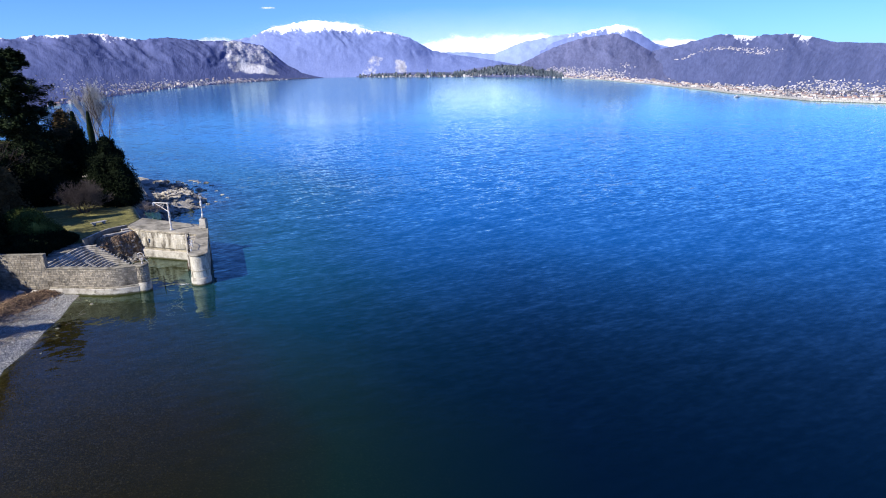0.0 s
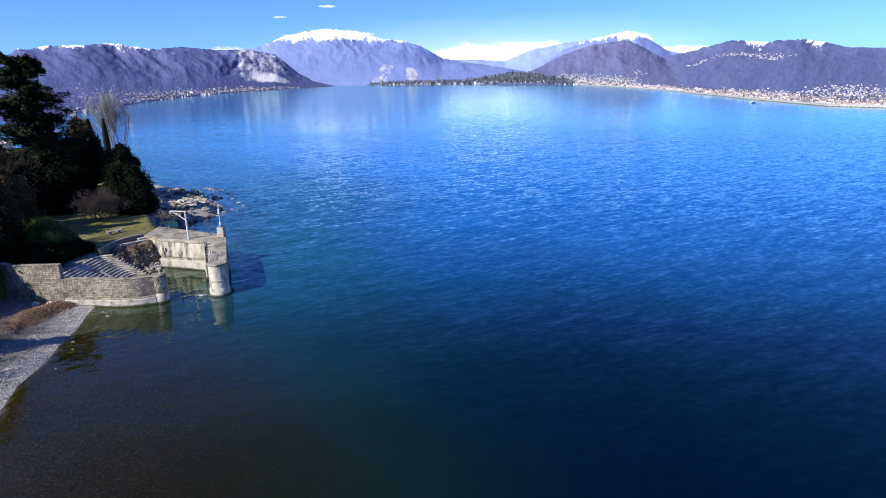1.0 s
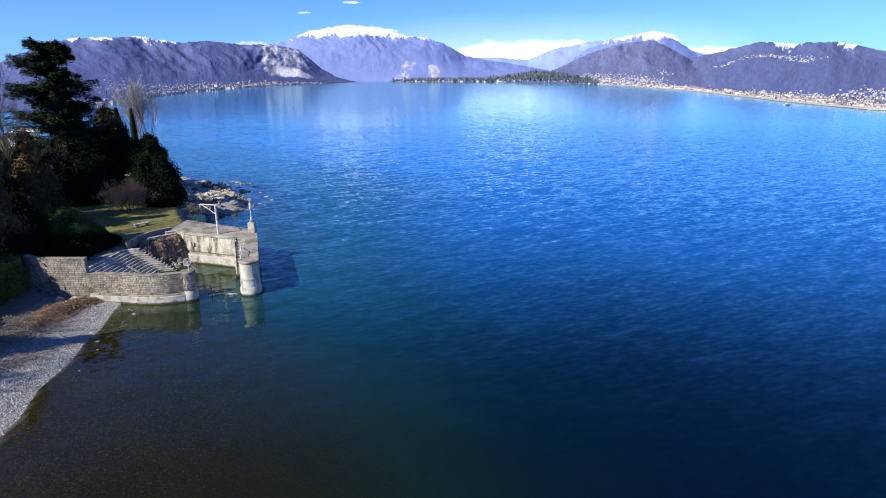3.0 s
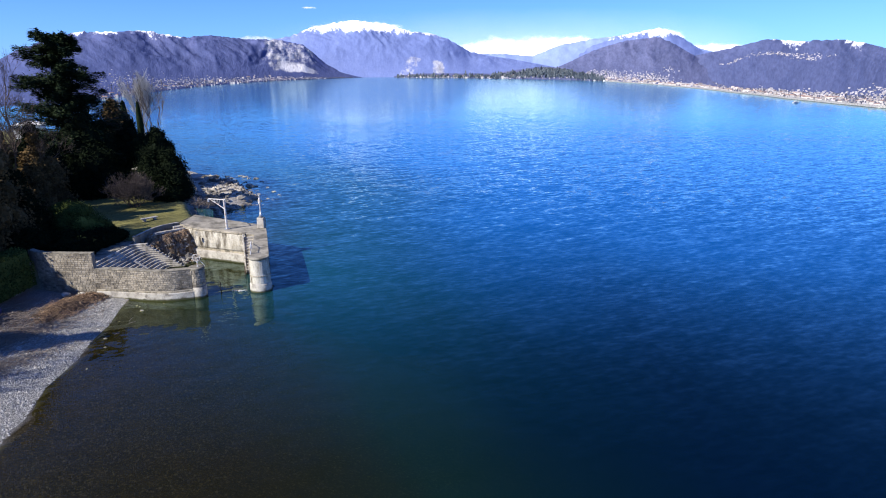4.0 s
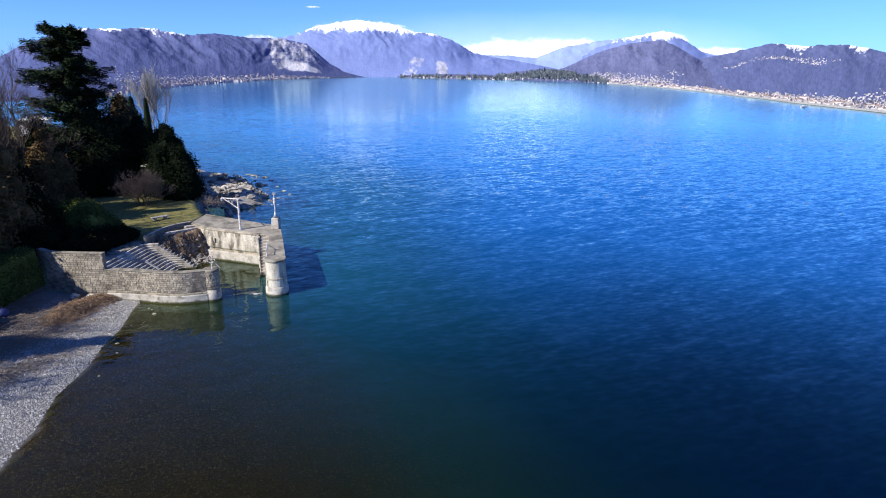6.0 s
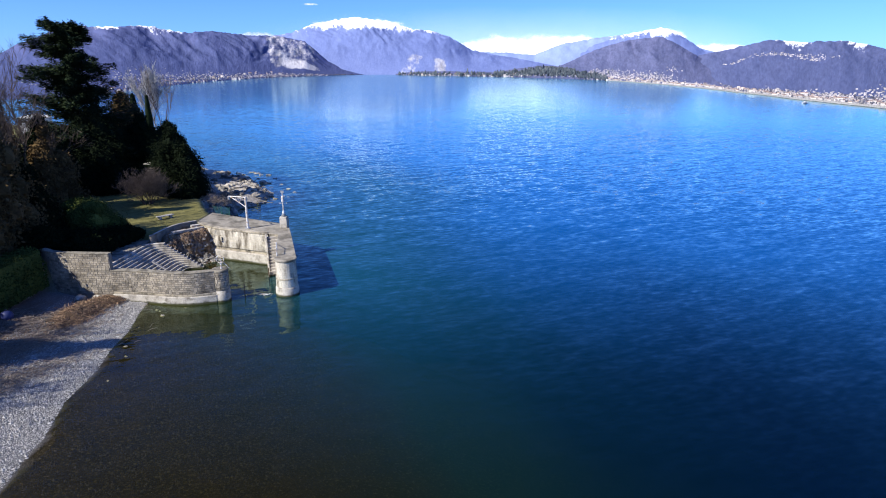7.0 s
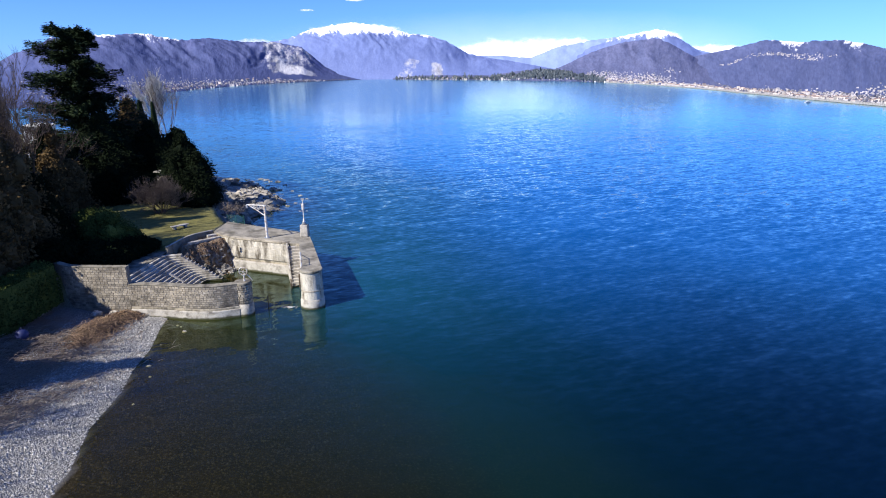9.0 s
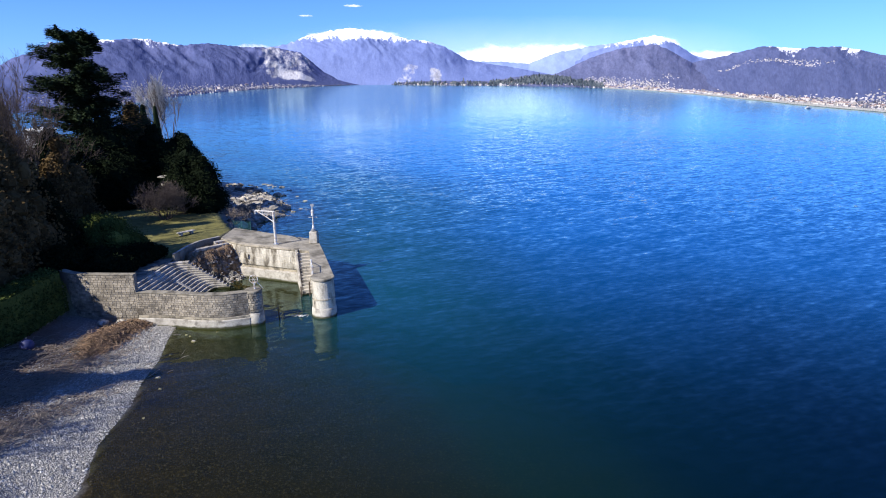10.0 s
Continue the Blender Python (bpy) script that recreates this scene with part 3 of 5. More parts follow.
def patch(u, v):
    """1 inside the unit square, falling away softly outside it."""
    return max(0.0, 1 - 1.5 * max(0.0, abs(2 * u - 1) - 0.7) - 1.5 * max(0.0, abs(2 * v - 1) - 0.7))


def cliff(a, s):
    """The quarried rock face near the end of the left range: a pale slab below broken crags."""
    u = (a + 17.0) / 3.9
    slab = patch(u, (s - 0.24) / (0.48 - 0.26 * min(1, max(0, u))))
    crags = 0.7 * patch((a + 18.0) / 5.0, (s - 0.24) / 0.8)
    return max(1.05 * slab - 0.05, crags, 0.2 * max(0.0, s - 0.6))


def pale_faces(a, s):
    """Two rock faces at the foot of the snow-capped mountain."""
    first = patch((a + 6.2 - 4.5 * s) / 1.5, (s + 0.04) / 0.32)
    second = patch((a + 3.0) / 1.25, (s + 0.02) / 0.24)
    return max(0.70 * first, 0.82 * second, 0.36 * patch((a + 6) / 5.5, (s + 0.05) / 0.32))


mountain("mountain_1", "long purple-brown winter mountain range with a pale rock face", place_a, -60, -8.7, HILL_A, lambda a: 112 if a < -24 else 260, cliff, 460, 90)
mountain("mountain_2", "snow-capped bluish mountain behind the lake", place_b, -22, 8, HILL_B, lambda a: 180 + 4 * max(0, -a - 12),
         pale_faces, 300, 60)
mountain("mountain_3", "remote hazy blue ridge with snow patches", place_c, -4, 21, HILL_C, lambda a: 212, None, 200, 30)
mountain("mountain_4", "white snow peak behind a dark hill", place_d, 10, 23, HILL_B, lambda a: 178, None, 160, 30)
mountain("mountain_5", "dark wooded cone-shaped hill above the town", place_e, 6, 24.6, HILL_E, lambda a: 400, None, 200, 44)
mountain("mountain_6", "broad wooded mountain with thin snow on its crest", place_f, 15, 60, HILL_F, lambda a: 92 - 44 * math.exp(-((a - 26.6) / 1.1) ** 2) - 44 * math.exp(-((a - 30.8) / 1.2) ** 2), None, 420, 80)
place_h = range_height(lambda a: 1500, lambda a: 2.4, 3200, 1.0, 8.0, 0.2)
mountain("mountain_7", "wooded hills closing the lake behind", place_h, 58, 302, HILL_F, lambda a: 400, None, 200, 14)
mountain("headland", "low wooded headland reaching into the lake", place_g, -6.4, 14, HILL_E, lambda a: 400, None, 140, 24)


def cloud(label, a0, a1, el, thick, dist, seed, lone=False, cols=120, rows=30, veil=0.0):
    """A bank of cloud far behind the mountains, thinning out along its upper edge."""
    vs, dens = [], []
    for j in range(rows + 1):
        v = j / rows
        for i in range(cols + 1):
            u = i / cols
            a, e = a0 + (a1 - a0) * u, el - 1.6 * thick + 2.3 * thick * v
            q = Vector((a * 0.5 / thick, e * 1.0 / thick, seed))
            lumps = noise.fractal(q * 1.3, 0.8, 2.1, 6)
            r = dist
            vs.append((HUB[0] + r * math.sin(radians(a)), HUB[1] + r * math.cos(radians(a)), 14 + r * math.tan(radians(e))))
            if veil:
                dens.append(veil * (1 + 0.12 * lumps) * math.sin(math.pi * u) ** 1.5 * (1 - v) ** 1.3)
            elif lone:
                dens.append(0.95 - ((2 * u - 1) / 0.75) ** 2 - ((2 * v - 1) / 0.7) ** 2 + 0.45 * lumps)
            else:
                ends = min(1.0, 3 * u, 3 * (1 - u))
                dens.append(1.4 * ends - 1.3 * max(0.0, v - 0.45) / 0.4 + 0.42 * lumps - 0.3 * (1 - ends))
    n = cols + 1
    f = Form().add(vs, [(j * n + i, j * n + i + 1, (j + 1) * n + i + 1, (j + 1) * n + i) for j in range(rows) for i in range(cols)])
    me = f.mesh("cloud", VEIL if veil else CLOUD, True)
    floats(me, "dense", dens)
    return tagged(new("cloud", me), label, kind="structure")


cloud("bright white cloud bank over the far valley", -5.5, 17.5, 2.62, 1.02, 4750, 1)
cloud("bright white cloud behind the hills", 16.5, 25.5, 1.95, 0.55, 4700, 2)
cloud("white cloud behind the range", -21, -15.5, 3.0, 0.35, 4700, 3)
# added sheet that whitens the low sky in place of haze
cloud("thin white sheet put up as haze over the far mountains", -26, 32, 4.6, 2.6, 4800, 9, veil=0.5)
cloud("soft white cloud resting on the snowy summit", -14.2, -4.6, 4.25, 0.42, 4650, 6)
cloud("soft white cloud resting on the snow peak", 14.0, 19.0, 3.25, 0.4, 4650, 7)
cloud("tiny white cloud in the blue sky", -14.5, -12.7, 5.5, 0.12, 4700, 4, True, 60, 14)
cloud("tiny white cloud in the blue sky", -10.7, -8.3, 6.35, 0.14, 4700, 5, True, 60, 14)

# ---- town on the far shores ----
def house_form(w, d, h, rise):
    wall = Form().box((-w / 2, -d / 2, -0.7), (w / 2, d / 2, h))
    o = 0.06 * w
    a, b = w / 2 + o, d / 2 + o
    roof = Form().add([(-a, -b, h), (a, -b, h), (a, b, h), (-a, b, h), (-a * 0.45, 0, h + rise), (a * 0.45, 0, h + rise)],
                      [(0, 1, 5, 4), (1, 2, 5), (2, 3, 4, 5), (3, 0, 4), (3, 2, 1, 0)])
    return wall, roof


def town_house(w, d, h, rise):
    t = thing("house", "pale plastered lakeside house with a clay roof", "house", "houses along the far shore")
    wall, roof = house_form(w, d, h, rise)
    part("wall", wall, TOWN_WALL, t)
    part("roof", roof, TOWN_ROOF, t)
    return t


rnd = random.Random(11)
kinds = [(1.3, 1.0, 0.7, 0.24), (1.0, 0.9, 0.85, 0.22), (1.9, 1.0, 0.7, 0.24), (0.9, 0.8, 0.55, 0.24), (1.3, 1.0, 1.15, 0.08)]
masters = [None] * len(kinds)


def put_house(place, shore, reach, a, off):
    r = shore(a) + off
    s = max(0.001, (r - shore(a)) / (reach - shore(a)))
    x, y, z, _ = place(a, s)
    k = rnd.randrange(len(kinds))
    size = (0.45 + 0.0022 * r) * rnd.uniform(0.75, 1.25)
    m = pose(x, y, z - 0.1, 0, 0, -a + rnd.uniform(-25, 25))
    if masters[k] is None:
        masters[k] = town_house(*kinds[k])
        t = masters[k]
    else:
        t = copy_thing(masters[k], m)
    t.matrix_basis = m @ Matrix.Scale(size, 4)
    return t


for i in range(225):
    a = 12 + 29 * (i + rnd.random()) / 225
    put_house(place_f if a > 22.5 else place_e, RIGHT_SHORE, 2200 if a > 22.5 else 2000, a, (5.5 + 42 * rnd.random() ** 1.3) * RIGHT_SHORE(a) / 400)
for i in range(45):
    a = -31 + 16 * (i + rnd.random()) / 45
    put_house(place_a, LEFT_SHORE, 2450, a, (3 + 60 * rnd.random() ** 1.6) * LEFT_SHORE(a) / 500)
for i in range(28):
    put_house(place_g, POINT_SHORE, 2300, -5.6 + 10.5 * (i + rnd.random()) / 28, 8 + 50 * rnd.random())


def scattered_town(label, place, shore, reach, spots, seed):
    r_, f = random.Random(seed), Form()
    for a_mid, a_half, s_mid, s_half, count in spots:
        for _ in range(count):
            a, s = a_mid + a_half * max(-1.6, min(1.6, r_.gauss(0, 0.6))), max(0.004, s_mid + s_half * r_.gauss(0, 0.6))
            x, y, z, _c = place(a, s)
            d = shore(a) + (reach - shore(a)) * s
            q = (0.4 + 0.0008 * d) * r_.uniform(0.4, 1.15)
            m = pose(x, y, z, 0, 0, -a + r_.uniform(-30, 30))
            w, dd, h = q * r_.uniform(0.9, 1.6), q, q * r_.uniform(0.6, 1.1)
            f.box((-w / 2, -dd / 2, -q), (w / 2, dd / 2, h), m)
    return tagged(part("hillside_houses", f, TOWN_MIX, None, label), category="houses", kind="stuff")


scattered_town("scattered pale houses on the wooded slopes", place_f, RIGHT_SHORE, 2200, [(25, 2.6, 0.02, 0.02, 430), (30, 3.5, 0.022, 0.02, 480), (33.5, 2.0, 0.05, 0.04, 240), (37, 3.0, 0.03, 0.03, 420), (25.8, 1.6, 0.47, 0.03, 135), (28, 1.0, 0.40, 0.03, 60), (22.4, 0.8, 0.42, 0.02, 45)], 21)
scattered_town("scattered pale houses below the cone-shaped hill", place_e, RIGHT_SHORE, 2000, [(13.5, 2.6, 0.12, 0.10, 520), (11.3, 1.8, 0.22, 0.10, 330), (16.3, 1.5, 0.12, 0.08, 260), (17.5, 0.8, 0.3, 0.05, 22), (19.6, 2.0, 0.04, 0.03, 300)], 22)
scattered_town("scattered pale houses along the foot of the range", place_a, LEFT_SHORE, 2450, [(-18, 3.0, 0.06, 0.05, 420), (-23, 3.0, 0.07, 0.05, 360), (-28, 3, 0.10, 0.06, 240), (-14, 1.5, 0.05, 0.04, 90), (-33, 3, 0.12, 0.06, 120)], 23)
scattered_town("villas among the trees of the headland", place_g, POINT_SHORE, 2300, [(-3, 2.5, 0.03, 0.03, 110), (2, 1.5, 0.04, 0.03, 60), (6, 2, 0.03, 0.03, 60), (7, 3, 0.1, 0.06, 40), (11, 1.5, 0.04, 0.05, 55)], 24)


def far_woods(label, place, shore, reach, spots, seed, size, mat=FOREST_LEAF):
    r_, f = random.Random(seed), Form()
    for a0, a1, s0, s1, count in spots:
        for _ in range(count):
            a, s = r_.uniform(a0, a1), s0 + (s1 - s0) * r_.random() ** 1.3
            x, y, z, _c = place(a, s)
            q = size * (0.4 + 0.0006 * (shore(a) + (reach - shore(a)) * s)) * (0.45 + 0.95 * r_.random() ** 2)
            tall = r_.uniform(0.6, 1.15) if r_.random() < 0.88 else r_.uniform(1.2, 1.6)
            wide = 0.62 if tall < 1.2 else 0.36
            f.lump((x, y, z + q * tall * 0.7), (q * wide, q * wide, q * tall), 4, 6, 0.45, r_.uniform(0, 90))
    return tagged(part("lakeside_trees", f, mat, None, label), category="trees", kind="stuff")


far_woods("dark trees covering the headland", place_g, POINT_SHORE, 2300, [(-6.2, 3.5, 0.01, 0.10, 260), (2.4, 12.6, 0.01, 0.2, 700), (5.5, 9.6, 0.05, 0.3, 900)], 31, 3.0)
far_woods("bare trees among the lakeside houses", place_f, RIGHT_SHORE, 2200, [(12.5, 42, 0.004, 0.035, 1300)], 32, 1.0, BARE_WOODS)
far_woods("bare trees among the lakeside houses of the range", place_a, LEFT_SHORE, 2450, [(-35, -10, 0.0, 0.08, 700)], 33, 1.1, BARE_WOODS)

line = [(HUB[0] + (RIGHT_SHORE(a) - 0.5) * math.sin(radians(a)), HUB[1] + (RIGHT_SHORE(a) - 0.5) * math.cos(radians(a))) for a in np.linspace(48, 12.5, 72)]
f = Form()
for (ax, ay), (bx, by) in zip(line, line[1:]):
    d = Vector((bx - ax, by - ay)).normalized()
    w = Vector((d.y, -d.x)) * 1.6
    f.add([(ax, ay, -1), (bx, by, -1), (bx, by, 0.9), (ax, ay, 0.9), (ax + w.x, ay + w.y, -1), (bx + w.x, by + w.y, -1), (bx + w.x, by + w.y, 0.9), (ax + w.x, ay + w.y, 0.9)],
          [(1, 0, 3, 2), (4, 5, 6, 7), (3, 7, 6, 2)])
structure("promenade", f, CONCRETE_PALE, "pale lakeside promenade wall below the town")

boat = thing("motorboat", "small white motorboat moored on the lake", "boat")
part("hull", Form().add([(0, -0.5, 0.4), (0, 0.5, 0.4), (2.6, 0.45, 0.45), (3.6, 0, 0.6), (2.6, -0.45, 0.45), (0.1, -0.35, -0.1), (0.1, 0.35, -0.1), (2.9, 0, -0.1)],
                        [(0, 4, 3, 2, 1), (0, 5, 7, 4), (4, 7, 3), (1, 2, 7, 6), (2, 3, 7), (0, 1, 6, 5), (5, 6, 7)]), WHITE_METAL, boat)
part("cabin", Form().box((0.9, -0.32, 0.42), (2.0, 0.32, 0.95)), WHITE_METAL, boat, bevel=0.06)
boat.matrix_basis = pose(147, 292, 0.02, 0, 0, 20)


# ---- harbour ----
def offset_line(line, d):
    """A plan line moved to its left by d."""
    out = []
    for i, p in enumerate(line):
        a, b = Vector(line[max(i - 1, 0)]), Vector(line[min(i + 1, len(line) - 1)])
        t = (b - a).normalized()
        out.append((p[0] - t.y * d, p[1] + t.x * d))
    return out


def smooth_line(pts, n):
    """Points along a Catmull-Rom line."""
    out = []
    for i in range(len(pts) - 1):
        p0, p1, p2, p3 = (Vector(pts[max(0, min(len(pts) - 1, i + k))]) for k in (-1, 0, 1, 2))
        for j in range(n):
            t = j / n
            out.append(tuple(0.5 * (2 * p1 + (p2 - p0) * t + (2 * p0 - 5 * p1 + 4 * p2 - p3) * t * t + (3 * p1 - p0 - 3 * p2 + p3) * t ** 3)))
    return out + [tuple(pts[-1])]


def band(line, inner, z0, z1):
    """A wall along a plan line: line is its outer face, inner how thick it is."""
    f, o, n = Form(), offset_line(line, inner), len(line)
    for (a, b, c, d) in ((line, o, z0, z1),):
        vs = [(x, y, c) for x, y in a] + [(x, y, c) for x, y in b] + [(x, y, d) for x, y in a] + [(x, y, d) for x, y in b]
        fs = []
        for i in range(n - 1):
            fs += [(i, i + 1, 2 * n + i + 1, 2 * n + i), (n + i + 1, n + i, 3 * n + i, 3 * n + i + 1), (2 * n + i, 2 * n + i + 1, 3 * n + i + 1, 3 * n + i), (n + i, n + i + 1, i + 1, i)]
        fs += [(n, 0, 2 * n, 3 * n), (n - 1, 2 * n - 1, 4 * n - 1, 3 * n - 1)]
        f.add(vs, fs)
    return f


def stone_meshes(count, mat):
    """Hewn stones of unit size, their faces toward -y, with uneven chamfers."""
    out, r_ = [], random.Random(5)
    for _ in range(count):
        def q(s):
            return s * r_.uniform(0.96, 1.0)
        front = [(q(-0.485), -1, q(-0.47)), (q(0.485), -1, q(-0.47)), (q(0.485), -1, q(0.47)), (q(-0.485), -1, q(0.47))]
        mid = [(-0.5, -0.55, -0.5), (0.5, -0.55, -0.5), (0.5, -0.55, 0.5), (-0.5, -0.55, 0.5)]
        back = [(x, 0.3, z) for x, _, z in mid]
        f = Form().add(front + mid + back, [(0, 1, 2, 3)] + [((i + 1) % 4, i, 4 + i, 4 + (i + 1) % 4) for i in range(4)] + [(4 + (i + 1) % 4, 4 + i, 8 + i, 8 + (i + 1) % 4) for i in range(4)])
        out.append(f.mesh("stone", mat))
    return out


STONES = stone_meshes(6, STONE)
BLOCKS = stone_meshes(4, QUAY_FACE)


def lay_stones(parent, line, z0, z1, course, length, seed, kinds_=STONES, depth=0.034, uneven=0.25, limit=300):
    """Courses of separate stones on the outer face of a wall."""
    r_, n, rest = random.Random(seed), 0, Form()
    seg = [(Vector(a), Vector(b)) for a, b in zip(line, line[1:])]
    total = sum((b - a).length for a, b in seg)
    rows = max(1, round((z1 - z0) / course))
    for j in range(rows):
        at = -r_.uniform(0, 0.5) * length
        while at < total:
            w = length * r_.uniform(1 - uneven, 1 + uneven)
            mid = min(max(at + w / 2, 0.05), total - 0.05)
            lo, hi = max(at, 0.0), min(at + w, total)
            at += w
            if hi - lo < 0.08:
                continue
            walked, mid = 0.0, (lo + hi) / 2
            for a, b in seg:
                if walked + (b - a).length >= mid:
                    t = (b - a).normalized()
                    p = a + t * (mid - walked)
                    break
                walked += (b - a).length
            h = (z1 - z0) / rows
            shape = r_.choice(kinds_)
            m = Matrix.Translation((p.x, p.y, z0 + (j + 0.5) * h)) @ Matrix.Rotation(math.atan2(t.y, t.x), 4, "Z") @ Matrix.Diagonal((hi - lo - 0.012, depth * r_.uniform(0.6, 1.4), h - 0.022, 1))
            if n < limit:
                ob = new("stone", shape)
                ob.parent = parent
                ob.matrix_basis = m
            else:
                rest.add([m @ v.co for v in shape.vertices], [tuple(p.vertices) for p in shape.polygons])
            n += 1
    if rest.v:
        tagged(part("upper_stones", rest, STONE_JOINED, parent, "upper courses of hewn stones"), kind="stuff")
    return n


QUAY_Z = 2.4
# low curved harbour wall on the beach side
LOW = smooth_line([(-26.1, 39.4), (-24.2, 39.3), (-22.4, 39.04), (-21.0, 39.06), (-19.72, 39.52)], 6)
wall_low = structure("wall_1", band(LOW, 0.42, -1.2, 1.98), MORTAR, "weathered coursed stone harbour wall with a pale concrete foot")
part("foot", band(offset_line(LOW, -0.12) + [(-19.45, 39.62)], 0.3, -1.3, 0.52), CONCRETE_PALE, wall_low, "wave-washed pale concrete foot", bevel=0.03)
part("ledge", band(offset_line(LOW, -0.05), 0.2, 0.52, 0.66), CONCRETE, wall_low, "darker concrete ledge", bevel=0.02)
part("coping", band(offset_line(LOW, -0.03), 0.48, 1.98, 2.05), CONCRETE_DARK, wall_low, "worn concrete coping", bevel=0.02)
lay_stones(wall_low, LOW, 0.68, 1.97, 0.125, 0.205, 1, depth=0.022, uneven=0.18)
# higher wall toward the garden
HIGH = smooth_line([(-30.9, 40.2), (-29.6, 39.55), (-28.0, 39.42), (-26.1, 39.4)], 5)
wall_high = structure("wall_2", band(HIGH, 0.32, -0.3, 3.06), MORTAR, "high coursed stone garden wall partly in shade")
part("coping", band(offset_line(HIGH, -0.03), 0.38, 3.06, 3.12), CONCRETE_DARK, wall_high, "thin stone coping", bevel=0.015)
lay_stones(wall_high, HIGH[3:], 0.5, 3.05, 0.145, 0.225, 2, depth=0.022, uneven=0.18)
# shaded retaining wall below the hedge
SIDE = smooth_line([(-32.4, 2), (-31.3, 14), (-30.6, 26), (-30.35, 34), (-30.5, 40.0)], 5)
wall_side = structure("wall_3", band([p for p in SIDE], 0.6, -0.4, 2.35), STONE, "shaded stone retaining wall below the hedge")

# round head of the low wall
def round_outline(cx, cy, r, n=20):
    return [(cx + r * math.cos(6.2832 * k / n), cy + r * math.sin(6.2832 * k / n)) for k in range(n)]


def lathe(cx, cy, profile, n=20):
    f, m = Form(), len(profile)
    vs = [(x, y, z) for r, z in profile for x, y in round_outline(cx, cy, r, n)]
    fs = [(i * n + k, i * n + (k + 1) % n, (i + 1) * n + (k + 1) % n, (i + 1) * n + k) for i in range(m - 1) for k in range(n)]
    return f.add(vs, fs + [tuple(range((m - 1) * n, m * n)), tuple(range(n - 1, -1, -1))])


head_low = structure("wall_head_1", lathe(-19.53, 39.97, [(0.48, -1.3), (0.47, 0.75), (0.455, 0.8), (0.43, 1.92)], 22), MORTAR, "round stone end pillar of the harbour wall")
part("foot", lathe(-19.53, 39.97, [(0.56, -1.3), (0.53, 0.3), (0.50, 0.7), (0.45, 0.74)], 22), CONCRETE_PALE, head_low, "wave-washed pale foot", True)
part("cap", lathe(-19.53, 39.97, [(0.43, 1.88), (0.5, 1.92), (0.5, 2.01), (0.47, 2.06)], 22), CONCRETE_DARK, head_low, "round concrete cap")
ring = [(-19.53 + 0.455 * math.cos(a), 39.97 + 0.455 * math.sin(a)) for a in (radians(q) for q in range(160, 400, 12))]
lay_stones(head_low, ring, 0.8, 1.9, 0.13, 0.21, 3)

# sluice wheel on the round head
wheel = thing("hand_wheel", "white-painted iron hand wheel on the round wall head", "wheel", at=(-19.42, 39.97, 2.06))
part("post", Form().tube([(0, 0, 0), (0, 0, 0.5)], [0.05, 0.04], 8), WHITE_METAL, wheel)
rim = [(0.24 * math.cos(6.2832 * k / 18), -0.06, 0.62 + 0.24 * math.sin(6.2832 * k / 18)) for k in range(19)]
part("rim", Form().tube(rim, [0.026] * 19, 6, False), WHITE_METAL, wheel)
for k in range(3):
    a = math.pi * k / 3
    part("spoke", Form().tube([(0.23 * math.cos(a), -0.06, 0.62 + 0.23 * math.sin(a)), (-0.23 * math.cos(a), -0.06, 0.62 - 0.23 * math.sin(a))], [0.014, 0.014], 5), WHITE_METAL, wheel)
part("brace", Form().tube([(0.05, 0, 0.5), (0.3, 0.05, 0.25), (0.46, 0.1, 0.0)], [0.022] * 3, 6), WHITE_METAL, wheel)

# quay and pier arm
AX = Vector((-0.335, 0.942))
NX = Vector((0.942, 0.335))
HEAD = Vector((-15.75, 41.25))


def arm(along, across):
    p = HEAD + AX * along + NX * across
    return (p.x, p.y)


CORNER = (-18.72, 47.25)
quay_outline = [(-25.45, 50.7), (-24.4, 49.6), (-23.1, 48.75), CORNER, (-17.72, 46.95), arm(5.7, 0.78), arm(8.8, 0.78), (-18.55, 50.25), (-22.1, 52.0), (-25.55, 53.8)]
quay = structure("quay", Form().prism(quay_outline, -1.5, QUAY_Z - 0.05), CONCRETE, "weathered concrete and stone quay of a small harbour")
part("paving", Form().prism(quay_outline, QUAY_Z - 0.05, QUAY_Z), QUAY_TOP, quay, "worn grey-brown quay paving", bevel=0.015)
front = [(-25.3, 50.55), (-24.4, 49.6), (-23.1, 48.75), (-20.9, 48.0), CORNER]
part("foot", band(offset_line(front, -0.22), 0.3, -1.4, 0.72), CONCRETE_PALE, quay, "wave-washed pale concrete foot", bevel=0.03)
part("facing", band(offset_line(front, -0.08), 0.2, 0.95, QUAY_Z - 0.12), QUAY_FACE, quay, "patched render facing with dark stains", bevel=0.02)
lay_stones(quay, offset_line(front, -0.085), 0.98, QUAY_Z - 0.16, 0.42, 0.85, 6, BLOCKS, 0.014, 0.25)
part("edge", band(offset_line(front, -0.12), 0.45, QUAY_Z - 0.12, QUAY_Z + 0.012), CONCRETE, quay, "rounded concrete edge", bevel=0.03)
arm_outline = [arm(0.0, 0.64), arm(5.9, 0.73), arm(6.4, -0.12), arm(0.0, -0.5)]
pier = structure("pier", Form().prism(arm_outline, -1.6, QUAY_Z - 0.06), CONCRETE, "narrow concrete pier arm closing the harbour")
part("walkway", Form().prism([arm(0, 0.68), arm(5.9, 0.78), arm(6.4, -0.15), arm(0, -0.55)], QUAY_Z - 0.06, QUAY_Z + 0.004), QUAY_TOP, pier, "worn pier walkway", bevel=0.015)
